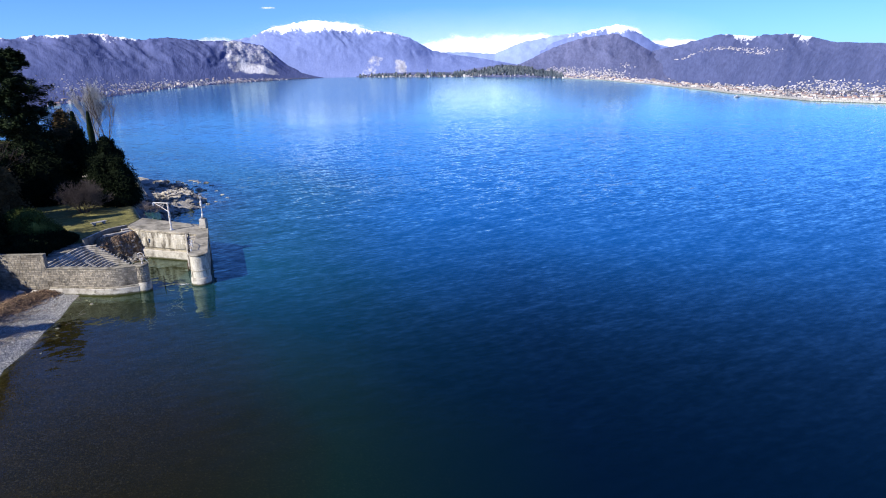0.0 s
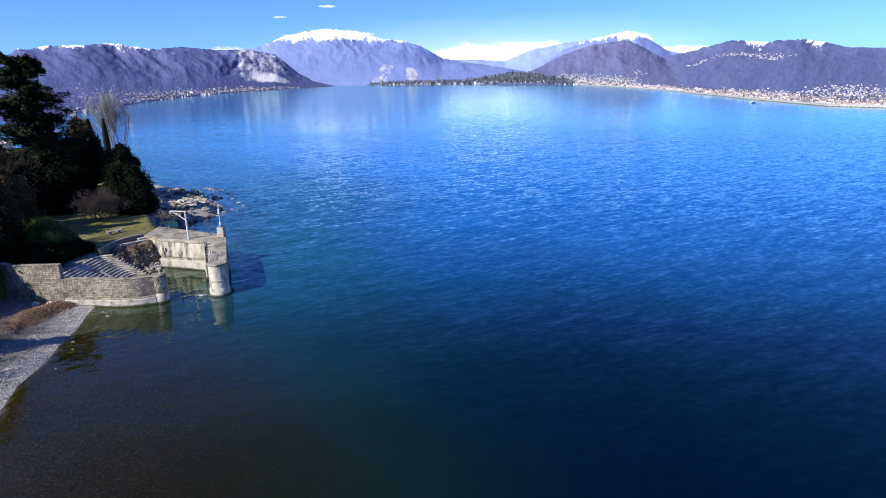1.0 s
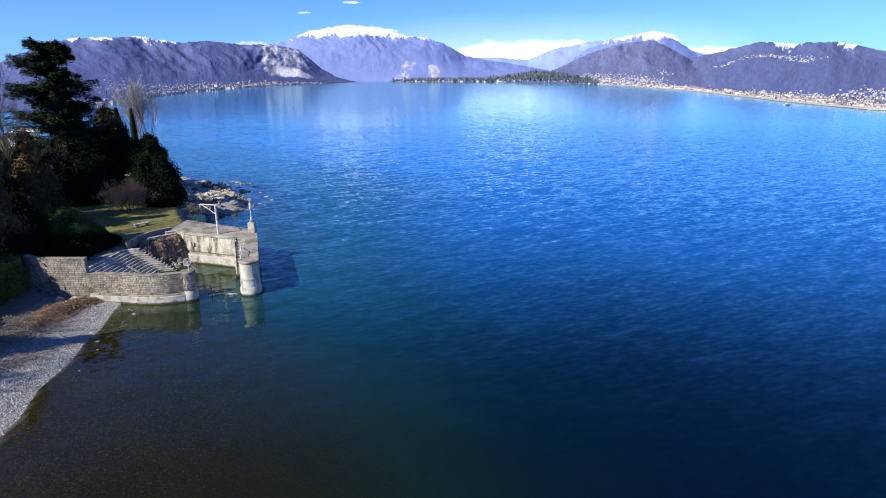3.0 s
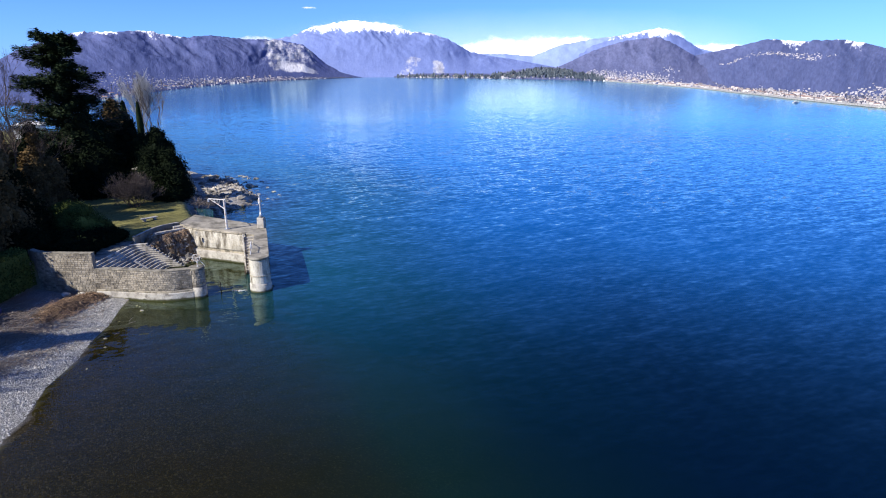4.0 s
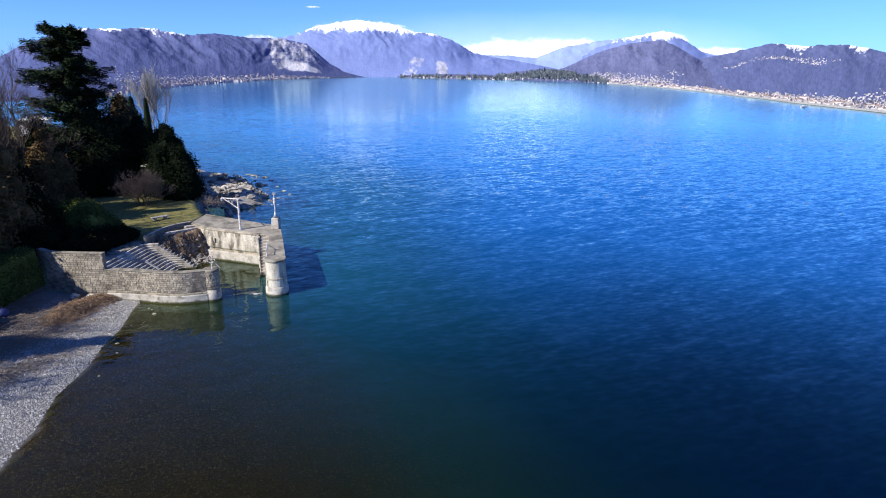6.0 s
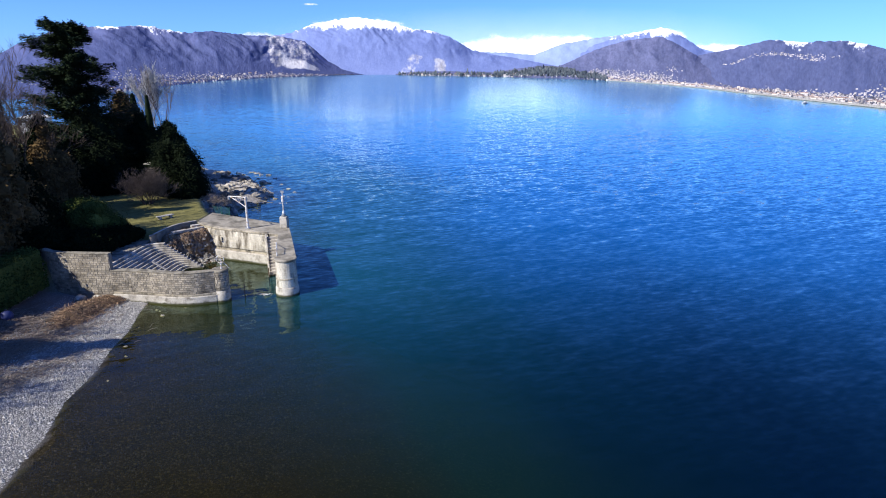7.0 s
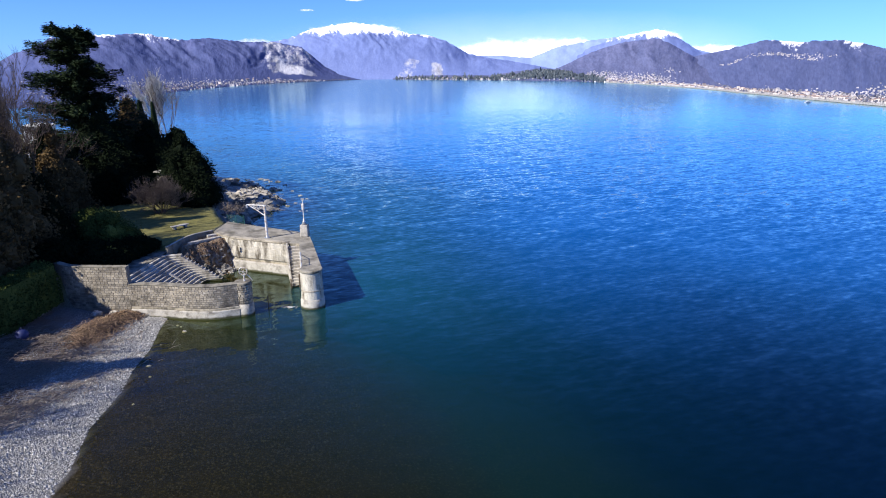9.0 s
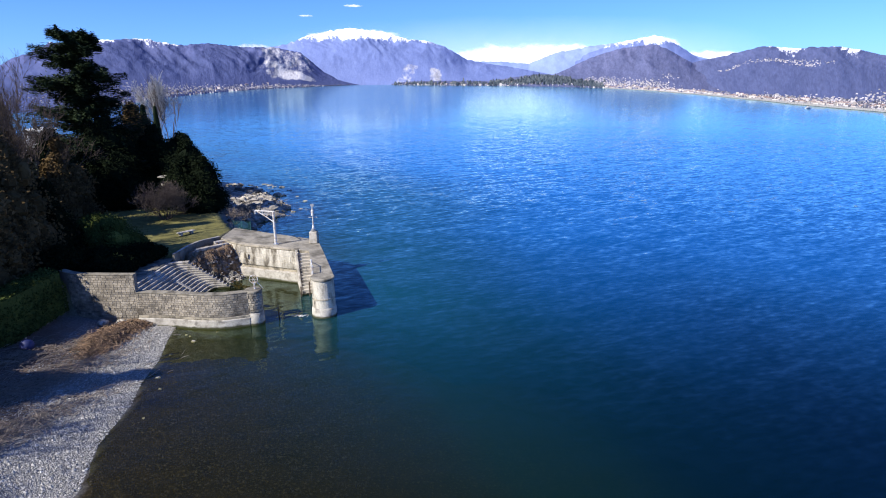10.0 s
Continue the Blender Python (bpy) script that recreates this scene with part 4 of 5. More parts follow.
head_pier = structure("pier_head", lathe(HEAD.x, HEAD.y, [(0.73, -1.8), (0.69, 0.2), (0.65, QUAY_Z - 0.12)], 26), QUAY_FACE, "round stone-faced pier head with a pale foot")
part("cap", lathe(HEAD.x, HEAD.y, [(0.65, QUAY_Z - 0.14), (0.71, QUAY_Z - 0.08), (0.71, QUAY_Z + 0.0), (0.67, QUAY_Z + 0.03)], 26), QUAY_TOP, head_pier, "round paved cap")
part("foot", lathe(HEAD.x, HEAD.y, [(0.77, -1.8), (0.73, 0.5), (0.67, 0.62)], 26), CONCRETE_PALE, head_pier, "wave-washed pale foot", True)

part("string_course", lathe(HEAD.x, HEAD.y, [(0.65, 1.08), (0.69, 1.1), (0.69, 1.18), (0.65, 1.2)], 26), CONCRETE, head_pier, "worn projecting band")

# harbour stairs beside the pier arm
stairs = structure("harbour_stairs", Form().prism([arm(3.9, -0.2), arm(6.3, -0.1), arm(6.3, -0.98), arm(3.9, -0.98)], -1.5, 0.1), CONCRETE, "narrow concrete stairs down to the harbour water")
N = 13
for k in range(N):
    a1, zz = 6.35 - 0.185 * k, QUAY_Z - (QUAY_Z - 0.12) * (k + 1) / N
    part("step", Form().prism([arm(a1 - 0.21, -0.1), arm(a1, -0.1), arm(a1, -0.95), arm(a1 - 0.21, -0.95)], zz - 0.3, zz), CONCRETE_PALE, stairs, bevel=0.012)
side_kerb = Form()
ends = [(6.4, QUAY_Z + 0.05), (6.15, QUAY_Z + 0.05), (4.1, 0.32), (3.85, 0.32), (3.85, -1.2), (6.4, -1.2)]
side_kerb.add([(*arm(al, -0.93), z) for al, z in ends] + [(*arm(al, -1.04), z) for al, z in ends],
              [(0, 1, 2, 3, 4, 5), (11, 10, 9, 8, 7, 6)] + [(i + 6, (i + 1) % 6 + 6, (i + 1) % 6, i) for i in range(6)])
part("side_kerb", side_kerb, CONCRETE_PALE, stairs, "pale sloping kerb of the stairs", bevel=0.02)
for k, al in enumerate((0.7, 2.0)):
    part("mooring_post", Form().tube([(*arm(al, -0.54 + 0.05 * al), QUAY_Z - 0.5), (*arm(al, -0.52 + 0.05 * al), QUAY_Z + 0.55)], [0.05, 0.045], 8), WHITE_METAL, stairs, "short white-painted post")
part("handrail", Form().tube([(*arm(0.7, -0.5), QUAY_Z + 0.45), (*arm(2.0, -0.43), QUAY_Z + 0.5), (*arm(3.4, -0.42), QUAY_Z + 0.1)], [0.022] * 3, 6), WHITE_METAL, stairs, "thin white handrail")
# first post is added for the dark shaded gap beside the pier head
for k, (al, ac) in enumerate(((3.6, -0.5), (3.75, -1.05))):
    p = arm(al, ac)
    tagged(part("timber_or_shade_post", Form().tube([(*p, -1.5), (p[0] + 0.02, p[1], 1.0 - 0.35 * k)], [0.05, 0.045], 8), RUST, None, "dark wet timber pile in the harbour mouth, the inner one drawn for shade"), category="pile", group="piles in the harbour mouth")
for k, (qx, qy) in enumerate(((-18.45, 41.0),)):
    tagged(part("timber_or_shade_post", Form().tube([(qx, qy, -1.5), (qx - 0.03, qy, 0.75 - 0.2 * k)], [0.035, 0.03], 8), RUST, None, "dark wet timber pile beside the round wall head"), category="pile", group="piles in the harbour mouth")

# davit crane
davit = thing("davit_crane", "white-painted steel boat davit standing on the quay", "crane", at=(-20.72, 48.66, QUAY_Z))
part("base_plate", Form().prism(round_outline(0, 0, 0.2, 12), 0, 0.04), GREY_METAL, davit)
part("post", Form().tube([(0, 0, 0.02), (0, 0, 1.2), (0, 0, 2.42)], [0.09, 0.085, 0.075], 12), WHITE_METAL, davit)
TIP = Vector((-1.45, 0.5, 2.36))
part("jib", Form().tube([(0.1, -0.03, 2.38), TIP], [0.045, 0.035], 8), WHITE_METAL, davit)
part("strut", Form().tube([(0, 0, 1.62), tuple(Vector((-0.62, 0.2, 1.98))), tuple(Vector((-1.3, 0.43, 2.33)))], [0.035, 0.032, 0.03], 8), WHITE_METAL, davit)
for u, w in ((0.25, 0.42), (0.42, 0.42), (0.42, 0.62), (0.62, 0.62)):
    top, low = Vector((0, 0, 2.38)).lerp(TIP, u), Vector((0, 0, 1.62)).lerp(Vector((-1.3, 0.43, 2.33)), w)
    part("lattice_bar", Form().tube([top, low], [0.018, 0.018], 6), WHITE_METAL, davit)
part("hook_block", Form().box((TIP.x - 0.08, TIP.y - 0.06, 2.1), (TIP.x + 0.06, TIP.y + 0.06, 2.34)), GREY_METAL, davit, bevel=0.02)

# harbour light
light = thing("harbour_light", "slim white harbour light on a stone pedestal", "beacon", at=(-18.07, 49.15, QUAY_Z))
part("pedestal", Form().prism([(-0.27, -0.27), (0.27, -0.27), (0.27, 0.27), (-0.27, 0.27)], 0, 0.85, 0.08), CONCRETE_PALE, light, "square pale stone pedestal", bevel=0.04)
part("cone", lathe(0, 0, [(0.2, 0.85), (0.1, 1.1), (0.05, 1.35)], 12), GREY_METAL, light, smooth=True)
part("pole", Form().tube([(0, 0, 1.2), (0, 0, 2.72)], [0.045, 0.035], 10), WHITE_METAL, light)
part("lantern", lathe(0, 0, [(0.05, 1.95), (0.11, 1.98), (0.11, 2.35), (0.06, 2.42)], 12), WHITE_METAL, light)
part("arm", Form().tube([(-0.3, 0, 1.86), (0.3, 0.05, 1.86)], [0.02, 0.02], 6), WHITE_METAL, light)
part("panel", Form().box((-0.12, -0.03, 2.66), (0.12, 0.03, 2.82)), GREY_METAL, light)

# broad steps down to the harbour
slip = structure("boat_steps", Form().prism([(-27.0, 39.85), (-23.6, 39.85), (-23.4, 46.0), (-26.9, 46.4)], -1.5, -0.2), CONCRETE, "broad shallow stone steps descending into the harbour")
# landing coloured dark so that the shade on it reads near black
part("landing", Form().prism([(-28.9, 39.8), (-27.1, 39.8), (-27.1, 46.5), (-28.9, 46.5)], 0.9, 2.0), CONCRETE_DARK, slip, "stone landing at the top of the steps, coloured dark for shade", bevel=0.02)
for k in range(13):
    x, z = -26.95 + 0.21 * k, 1.95 - 0.152 * k
    line = smooth_line([(x, 39.9), (x, 42.5), (x, 44.9 + 0.03 * k), (x + 0.05, 45.25 + 0.03 * k), (x + 0.2, 45.5 + 0.03 * k), (x + 0.5, 45.62 + 0.03 * k), (x + 1.1, 45.75 + 0.03 * k)], 4)
    part("step", band(line, 0.36, z - 0.35, z), CONCRETE_PALE, slip, bevel=0.01)
    part("nosing", band(offset_line(line, -0.02), 0.13, z - 0.035, z + 0.008), CONCRETE_PALE, slip, "worn pale nosing")

# curved kerb round the lawn and the slipped bank below it
KERB = smooth_line([(-26.8, 45.9), (-26.75, 47.0), (-26.7, 48.2), (-26.5, 49.2), (-26.05, 49.95), (-25.5, 50.6)], 5)
# dark concrete puts shade into the colour of the kerb side
kerb = structure("kerb_wall", band(KERB, 0.14, 0.4, 2.46), CONCRETE_DARK, "curved concrete retaining kerb along the lawn")
part("top", band(offset_line(KERB, -0.015), 0.17, 2.46, 2.5), CONCRETE_PALE, kerb, "worn kerb top", bevel=0.015)
bank, W2, H2 = Form(), 90, 90
vs = []
BANK_AT, BANK_ALONG, BANK_OUT = Vector((-26.5, 46.2)), Vector((0.572, 0.82)), Vector((0.82, -0.572))


def bank_height(u_, w_):
    """Steep slipped face: u runs from the lawn side down to the water, w along it."""
    c, l = -0.9 + 3.5 * u_, -0.5 + 4.9 * w_
    p = BANK_AT + BANK_ALONG * l + BANK_OUT * c
    top = 2.1 * min(1.0, max(0.0, 0.3 + 0.42 * (l + 0.5)))
    lobe = 0.28 * noise.noise(Vector((l * 1.1, 0.0, 4.0))) + 0.16 * noise.noise(Vector((l * 3.3, c, 8.0)))
    s = min(1.0, max(0.0, (c - 0.1 + lobe) / 1.15))
    z = top * (1 - s * s * (3 - 2 * s)) + 0.12 - 0.42 * max(0.0, c - 1.2)
    z += 0.16 * fbm(p.x, p.y, 2.1) * (0.3 + s) + 0.10 * fbm(p.x, p.y, 5.0) + 0.05 * fbm(p.x, p.y, 11.0, 3)
    return p.x, p.y, min(z, 2.32)


for j in range(H2 + 1):
    for i in range(W2 + 1):
        vs.append(bank_height(i / W2, j / H2))
bank.add(vs, [(j * (W2 + 1) + i, j * (W2 + 1) + i + 1, (j + 1) * (W2 + 1) + i + 1, (j + 1) * (W2 + 1) + i) for j in range(H2) for i in range(W2)])
structure("slipped_bank", bank, EARTH, "slipped bank of brown earth and rubble in the harbour")
slab = thing("broken_slab", "broken pale concrete beam lying along the top of the slipped bank", "slab")
part("beam", Form().box((-1.3, -0.16, -0.09), (1.3, 0.16, 0.09)), CONCRETE_PALE, slab, bevel=0.03)
part("end_block", Form().box((-1.5, -0.2, -0.62), (-1.18, 0.14, -0.06)), CONCRETE, slab, bevel=0.03)
slab.matrix_basis = pose(-25.2, 48.3, 2.3, 0, 2, 56.6)
corner_steps = structure("corner_steps", Form().box((-0.55, -0.5, -1.2), (0.55, 0.5, -0.5), pose(-25.15, 49.75, 2.3, 0, 0, 56)), CONCRETE, "few worn steps beside the quay corner")
for k in range(3):
    part("step", Form().box((-0.35, -0.45 + 0.28 * k, -0.55), (0.35, 0.5, -0.3 + 0.13 * k), pose(-25.15, 49.75, 2.35, 0, 0, 40)), CONCRETE_PALE, corner_steps, bevel=0.012)
r_ = random.Random(8)
roots = Form()
for k in range(650):
    uu, ww = r_.uniform(0.23, 0.42), r_.uniform(0.28, 0.86)
    x, y, z = bank_height(uu, ww)
    q = r_.uniform(0.12, 0.34)
    roots.tube([(x, y, z + 0.02), (x + 0.35 * q + r_.gauss(0, 0.03), y - 0.25 * q + r_.gauss(0, 0.03), z - 0.4 * q + 0.05), (x + 0.5 * q, y - 0.35 * q, z - q)], [0.010, 0.009, 0.004], 3, False)
tagged(part("hanging_roots", roots, REED, None, "dry brown grass and roots hanging over the slipped bank"), category="dry grass", kind="stuff")
for k in range(285):
    uu, ww = min(0.84, max(0.4, r_.gauss(0.6, 0.10))), min(0.99, max(0.05, r_.gauss(0.62, 0.27)))
    x, y, z = bank_height(uu, ww)
    q = 0.05 + 0.12 * r_.random() ** 2
    tagged(part("rubble_stone", Form().lump((x, y, z + q * 0.25), (q * 1.2, q * 0.9, q * 0.75), 4, 6, 0.5, k * 3.1), ROCK, None, "loose grey rubble stone at the foot of the bank"), category="stone", group="rubble in the harbour")

board = tagged(part("pale_board", Form().box((-0.5, -0.11, -0.02), (0.5, 0.11, 0.02)), CONCRETE_PALE, None, "weathered pale board lying across the boat steps", bevel=0.008), category="board")
board.matrix_basis = pose(-25.2, 43.45, 1.08, 0, 34, 5)

# stone bench on the lawn
bench = thing("stone_bench", "low pale stone bench on the lawn", "bench", at=(-28.6, 51.8, 2.38))
bench.rotation_euler = (0, 0, radians(56))
bench.scale = (0.72, 0.8, 0.6)
part("seat", Form().box((-0.95, -0.25, 0.26), (0.95, 0.25, 0.38)), CONCRETE_PALE, bench, bevel=0.03)
for dx in (-0.62, 0.62):
    part("leg", Form().box((dx - 0.13, -0.2, -0.05), (dx + 0.13, 0.2, 0.26)), CONCRETE_PALE, bench, bevel=0.02)

# beach: pebbles, driftwood, buoy
def surface_z(x, y):
    return float(ground_height(np.array([x]), np.array([y]))[0][0])


r_ = random.Random(4)
pts = []
while len(pts) < 64000:
    t, d = r_.random() ** 0.8, r_.uniform(0.02, 3.6) if r_.random() < 0.9 else r_.uniform(3.6, 5.2)
    y = 14 + 25.2 * t
    x = float(np.interp(y, [14, 16, 24.7, 27.4, 30.4, 32.5, 34.8, 37.6, 39.6], [-18.9, -19.2, -20.7, -21.6, -21.9, -22.5, -22.8, -23.6, -24.0])) - d
    pts.append((x, y, r_.uniform(0.013, 0.036) * (1 + 1.0 * (r_.random() < 0.05)), r_.random()))
zs = ground_height(np.array([p[0] for p in pts]), np.array([p[1] for p in pts]))[0]
pv, pf = [], []
for (x, y, q, c), z in zip(pts, zs):
    n, a, e = len(pv), c * 6.28, 0.6 + 0.7 * c
    ca, sa = math.cos(a) * q, math.sin(a) * q
    z += q * 0.3
    pv += [(x + ca * 1.3, y + sa * 1.3, z), (x - sa, y + ca, z), (x - ca * 1.3, y - sa * 1.3, z), (x + sa, y - ca, z), (x, y, z + q * 0.7 * e)]
    pf += [(n, n + 1, n + 4), (n + 1, n + 2, n + 4), (n + 2, n + 3, n + 4), (n + 3, n, n + 4)]
# stones lying on the lake bed in the shallows
sv, sf = [], []
bx = np.array([r_.uniform(-23.5, -11) for _ in range(16000)])
by = np.array([r_.uniform(14, 39.0) for _ in range(16000)])
bz, bd, _, _ = ground_height(bx, by)
for x, y, z, d in zip(bx, by, bz, bd):
    if d > -0.15 or z < -2.2 + 0.8 * r_.random():
        continue
    n, a, q = len(sv), r_.uniform(0, 6.28), 0.018 + 0.05 * r_.random() ** 4
    ca, sa, z = math.cos(a) * q, math.sin(a) * q, z + q * 0.25
    sv += [(x + ca * 1.3, y + sa * 1.3, z), (x - sa, y + ca, z), (x - ca * 1.3, y - sa * 1.3, z), (x + sa, y - ca, z), (x, y, z + q * 0.6)]
    sf += [(n, n + 1, n + 4), (n + 1, n + 2, n + 4), (n + 2, n + 3, n + 4), (n + 3, n, n + 4)]
tagged(part("lake_bed_stones", Form().add(sv, sf), BED_STONE, None, "brownish algae-covered stones on the shallow lake bed"), category="stones", kind="stuff")
tagged(part("pebbles", Form().add(pv, pf), PEBBLE, None, "grey rounded pebbles covering the beach"), category="pebbles", kind="stuff")


def beach_z(x, y):
    """Height of the shingle above the waterline."""
    d = float(np.interp(y, [14, 24.7, 30.4, 34.8, 39.6], [-18.9, -20.7, -21.9, -22.8, -24.0])) - x
    return min(max(0.15 * d, 0), 1.25) + 0.02


def litter(label, spots, mat, seed, long):
    q_, f = random.Random(seed), Form()
    for cx, cy, sx, sy, turn, count, lift in spots:
        for _ in range(count):
            u, w = q_.gauss(0, 0.5), q_.gauss(0, 0.5)
            x, y = cx + sx * u * math.cos(turn) - sy * w * math.sin(turn), cy + sx * u * math.sin(turn) + sy * w * math.cos(turn)
            z = beach_z(x, y) + lift * math.exp(-u * u - w * w) * q_.random()
            a, ln = turn + q_.gauss(0, 0.7), long * q_.uniform(0.4, 1.3)
            dx, dy, dz = ln * math.cos(a) / 2, ln * math.sin(a) / 2, q_.uniform(-0.08, 0.08)
            f.tube([(x - dx, y - dy, z - dz), (x, y, z + 0.03), (x + dx, y + dy, z + dz)], [0.008, 0.012, 0.006], 3, False)
    return tagged(part("driftwood_litter", f, mat, None, label), category="driftwood", kind="stuff")


litter("heap of brown reeds and driftwood washed up below the wall", [(-26.3, 36.7, 2.3, 0.85, 1.5, 4200, 0.34), (-26.0, 38.5, 0.8, 0.6, 1.2, 900, 0.28), (-26.0, 34.6, 1.3, 0.5, 1.3, 500, 0.15)], REED, 3, 0.3)
litter("thin grey-brown drift line along the upper beach", [(-26.6, 31.0, 5.0, 1.0, 1.2, 1300, 0.12), (-25.2, 26.5, 6.0, 0.9, 1.25, 1200, 0.12), (-28.2, 33.8, 3.0, 1.4, 1.1, 800, 0.1), (-27.2, 27.5, 6.0, 1.6, 1.25, 900, 0.08)], TWIG_PALE, 6, 0.5)
for k, (x, y, q) in enumerate(((-27.9, 38.75, 0.32), (-26.95, 38.95, 0.36))):
    tagged(part("white_boulder", Form().lump((x, y, surface_z(x, y) + 0.18), (q, q * 0.8, q * 0.7), 6, 9, 0.22, 4.0 + k), CONCRETE_PALE, None, "pale boulder at the foot of the stone wall", True), category="boulder", group="boulders below the wall")
r_ = random.Random(15)
for k, (x, y, q) in enumerate(((-22.1, 37.3, 0.2), (-22.0, 33.1, 0.17), (-22.6, 35.6, 0.1), (-24.4, 38.0, 0.12), (-22.9, 38.2, 0.12), (-22.6, 38.0, 0.1), (-21.3, 38.6, 0.12), (-20.9, 29.5, 0.1), (-21.4, 32.0, 0.1))):
    tagged(part("shallows_stone", Form().lump((x, y, max(surface_z(x, y), -0.06) + 0.02), (q * 0.7, q * 0.55, q * 0.35), 5, 8, 0.3, 9.0 + k), ROCK, None, "single stone at the edge of the water"), category="stone", group="stones in the shallows")
buoy = thing("mooring_buoy", "faded blue round buoy lying in the shade", "buoy", at=(-28.95, 34.15, surface_z(-28.95, 34.15)))
part("float", lathe(0, 0, [(0.08, -0.02), (0.19, 0.03), (0.28, 0.12), (0.33, 0.27), (0.28, 0.42), (0.19, 0.51), (0.08, 0.56)], 18), BLUE_PLASTIC, buoy, "faded blue plastic float", True)
part("eye", Form().tube([(-0.07, 0, 0.54), (-0.05, 0, 0.64), (0.05, 0, 0.64), (0.07, 0, 0.54)], [0.02] * 4, 6), BLUE_PLASTIC, buoy)

# rocky point behind the quay
r_ = random.Random(9)
for k in range(270):
    w = r_.random()
    if k < 220:
        x, y = -28.0 - 8.5 * w + r_.gauss(0, 1.4), 70 + 14.5 * w + r_.gauss(0, 2.6)
        q = 0.14 + 0.36 * r_.random() ** 2.2
    else:
        x, y = -26.8 - 2.2 * w + r_.gauss(0, 0.8), 57.5 + 11 * w + r_.gauss(0, 1.2)
        q = r_.uniform(0.15, 0.45)
    z = surface_z(x, y)
    if z > 1.9:
        continue
    z = max(-0.2, z)
    tagged(part("shore_rock", Form().lump((x, y, z + q * 0.12), (q * r_.uniform(0.9, 1.6), q * r_.uniform(0.7, 1.1), q * r_.uniform(0.45, 0.85)), 5, 7, 0.6, k * 1.7), ROCK, None, "rugged grey rock on the waterside point"), category="rock", group="rocks of the point")


# ---- plants ----
def leaf_quads(f, centres, size, rnd_, flat=0.0, stretch=1.6):
    """Small folded leaf sprays at the given places."""
    for c in centres:
        d = Vector((rnd_.gauss(0, 1), rnd_.gauss(0, 1), rnd_.gauss(0, 1) * (1 - flat))).normalized()
        u = d.orthogonal().normalized()
        if flat:
            u = Vector((-d.y, d.x, rnd_.uniform(-0.3, 0.3))).normalized()
        q = size * rnd_.uniform(0.6, 1.3)
        p = Vector(c)
        a, b = d * q * stretch * 0.5, u * q * 0.5
        n = u.cross(d).normalized() * q * 0.15
        f.add([p - a, p + b + n, p + a, p - b + n], [(0, 1, 2, 3)])


def limb(f, start, direction, length, r0, rnd_, bend=0.25, steps=4, sides=5, up=0.1):
    p, d, path, radii = Vector(start), Vector(direction).normalized(), [Vector(start)], [r0]
    for k in range(steps):
        d = (d + Vector((rnd_.gauss(0, bend), rnd_.gauss(0, bend), rnd_.gauss(0, bend) + up))).normalized()
        p = p + d * length / steps
        path.append(p.copy())
        radii.append(r0 * (1 - 0.8 * (k + 1) / steps))
    f.tube(path, radii, sides, False)
    return path, d


def tree(name, label, group=""):
    return thing(name, label, "tree" if "shrub" not in name and "hedge" not in name and "bush" not in name else "shrub", group)


def evergreen(name, label, base, height, radius, mat, seed, leaf=0.22, count=9000, lean=(0, 0), pointed=0.6, skirt=0.05, lumps=26, group=""):
    """A dense evergreen: trunk, and a crown of many leaf sprays on uneven clumps round a dark inner body."""
    rnd_ = random.Random(seed)
    t = tree(name, label, group)
    t.location = base
    part("trunk", Form().tube([(0, 0, -0.3), (lean[0] * 0.3, lean[1] * 0.3, height * 0.4), (lean[0] * 0.8, lean[1] * 0.8, height * 0.85)], [radius * 0.12, radius * 0.08, 0.03], 8), BARK, t)
    clumps = []
    for k in range(lumps):
        h = skirt + (1 - skirt) * rnd_.random()
        env = radius * (1 - h ** 2) ** pointed if pointed < 1 else radius * (1 - h) ** (pointed - 0.4)
        a = rnd_.uniform(0, 6.2832)
        rr = env * rnd_.uniform(0.35, 0.85)
        q = (0.22 + 0.5 * (1 - h)) * radius * rnd_.uniform(0.6, 1.0)
        clumps.append((Vector((rr * math.cos(a) + lean[0] * h, rr * math.sin(a) + lean[1] * h, h * height * 0.97)), q))
    clumps.append((Vector((lean[0], lean[1], height * 0.93)), radius * 0.2))
    f = Form()
    for c, q in clumps:
        f.lump(c, (q * 0.72, q * 0.72, q * 0.9), 5, 7, 0.3, seed + c.x)
    for k in range(6):
        h = skirt + 0.14 * k
        env = radius * (1 - h ** 2) ** min(pointed, 1.0)
        f.lump((lean[0] * h, lean[1] * h, h * height), (env * 0.6, env * 0.6, height * 0.12), 5, 8, 0.3, seed + k)
    total = sum(q * q for _, q in clumps)
    pts_ = []
    for c, q in clumps:
        for _ in range(int(count * q * q / total)):
            d = Vector((rnd_.gauss(0, 1), rnd_.gauss(0, 1), rnd_.gauss(0, 1) + 0.2)).normalized()
            pts_.append(c + Vector((d.x * q, d.y * q, d.z * q * 1.25)) * (rnd_.uniform(0.72, 1.1) + 0.55 * rnd_.random() ** 7))
    leaf_quads(f, pts_, leaf, rnd_)
    part("crown", f, mat, t)
    return t


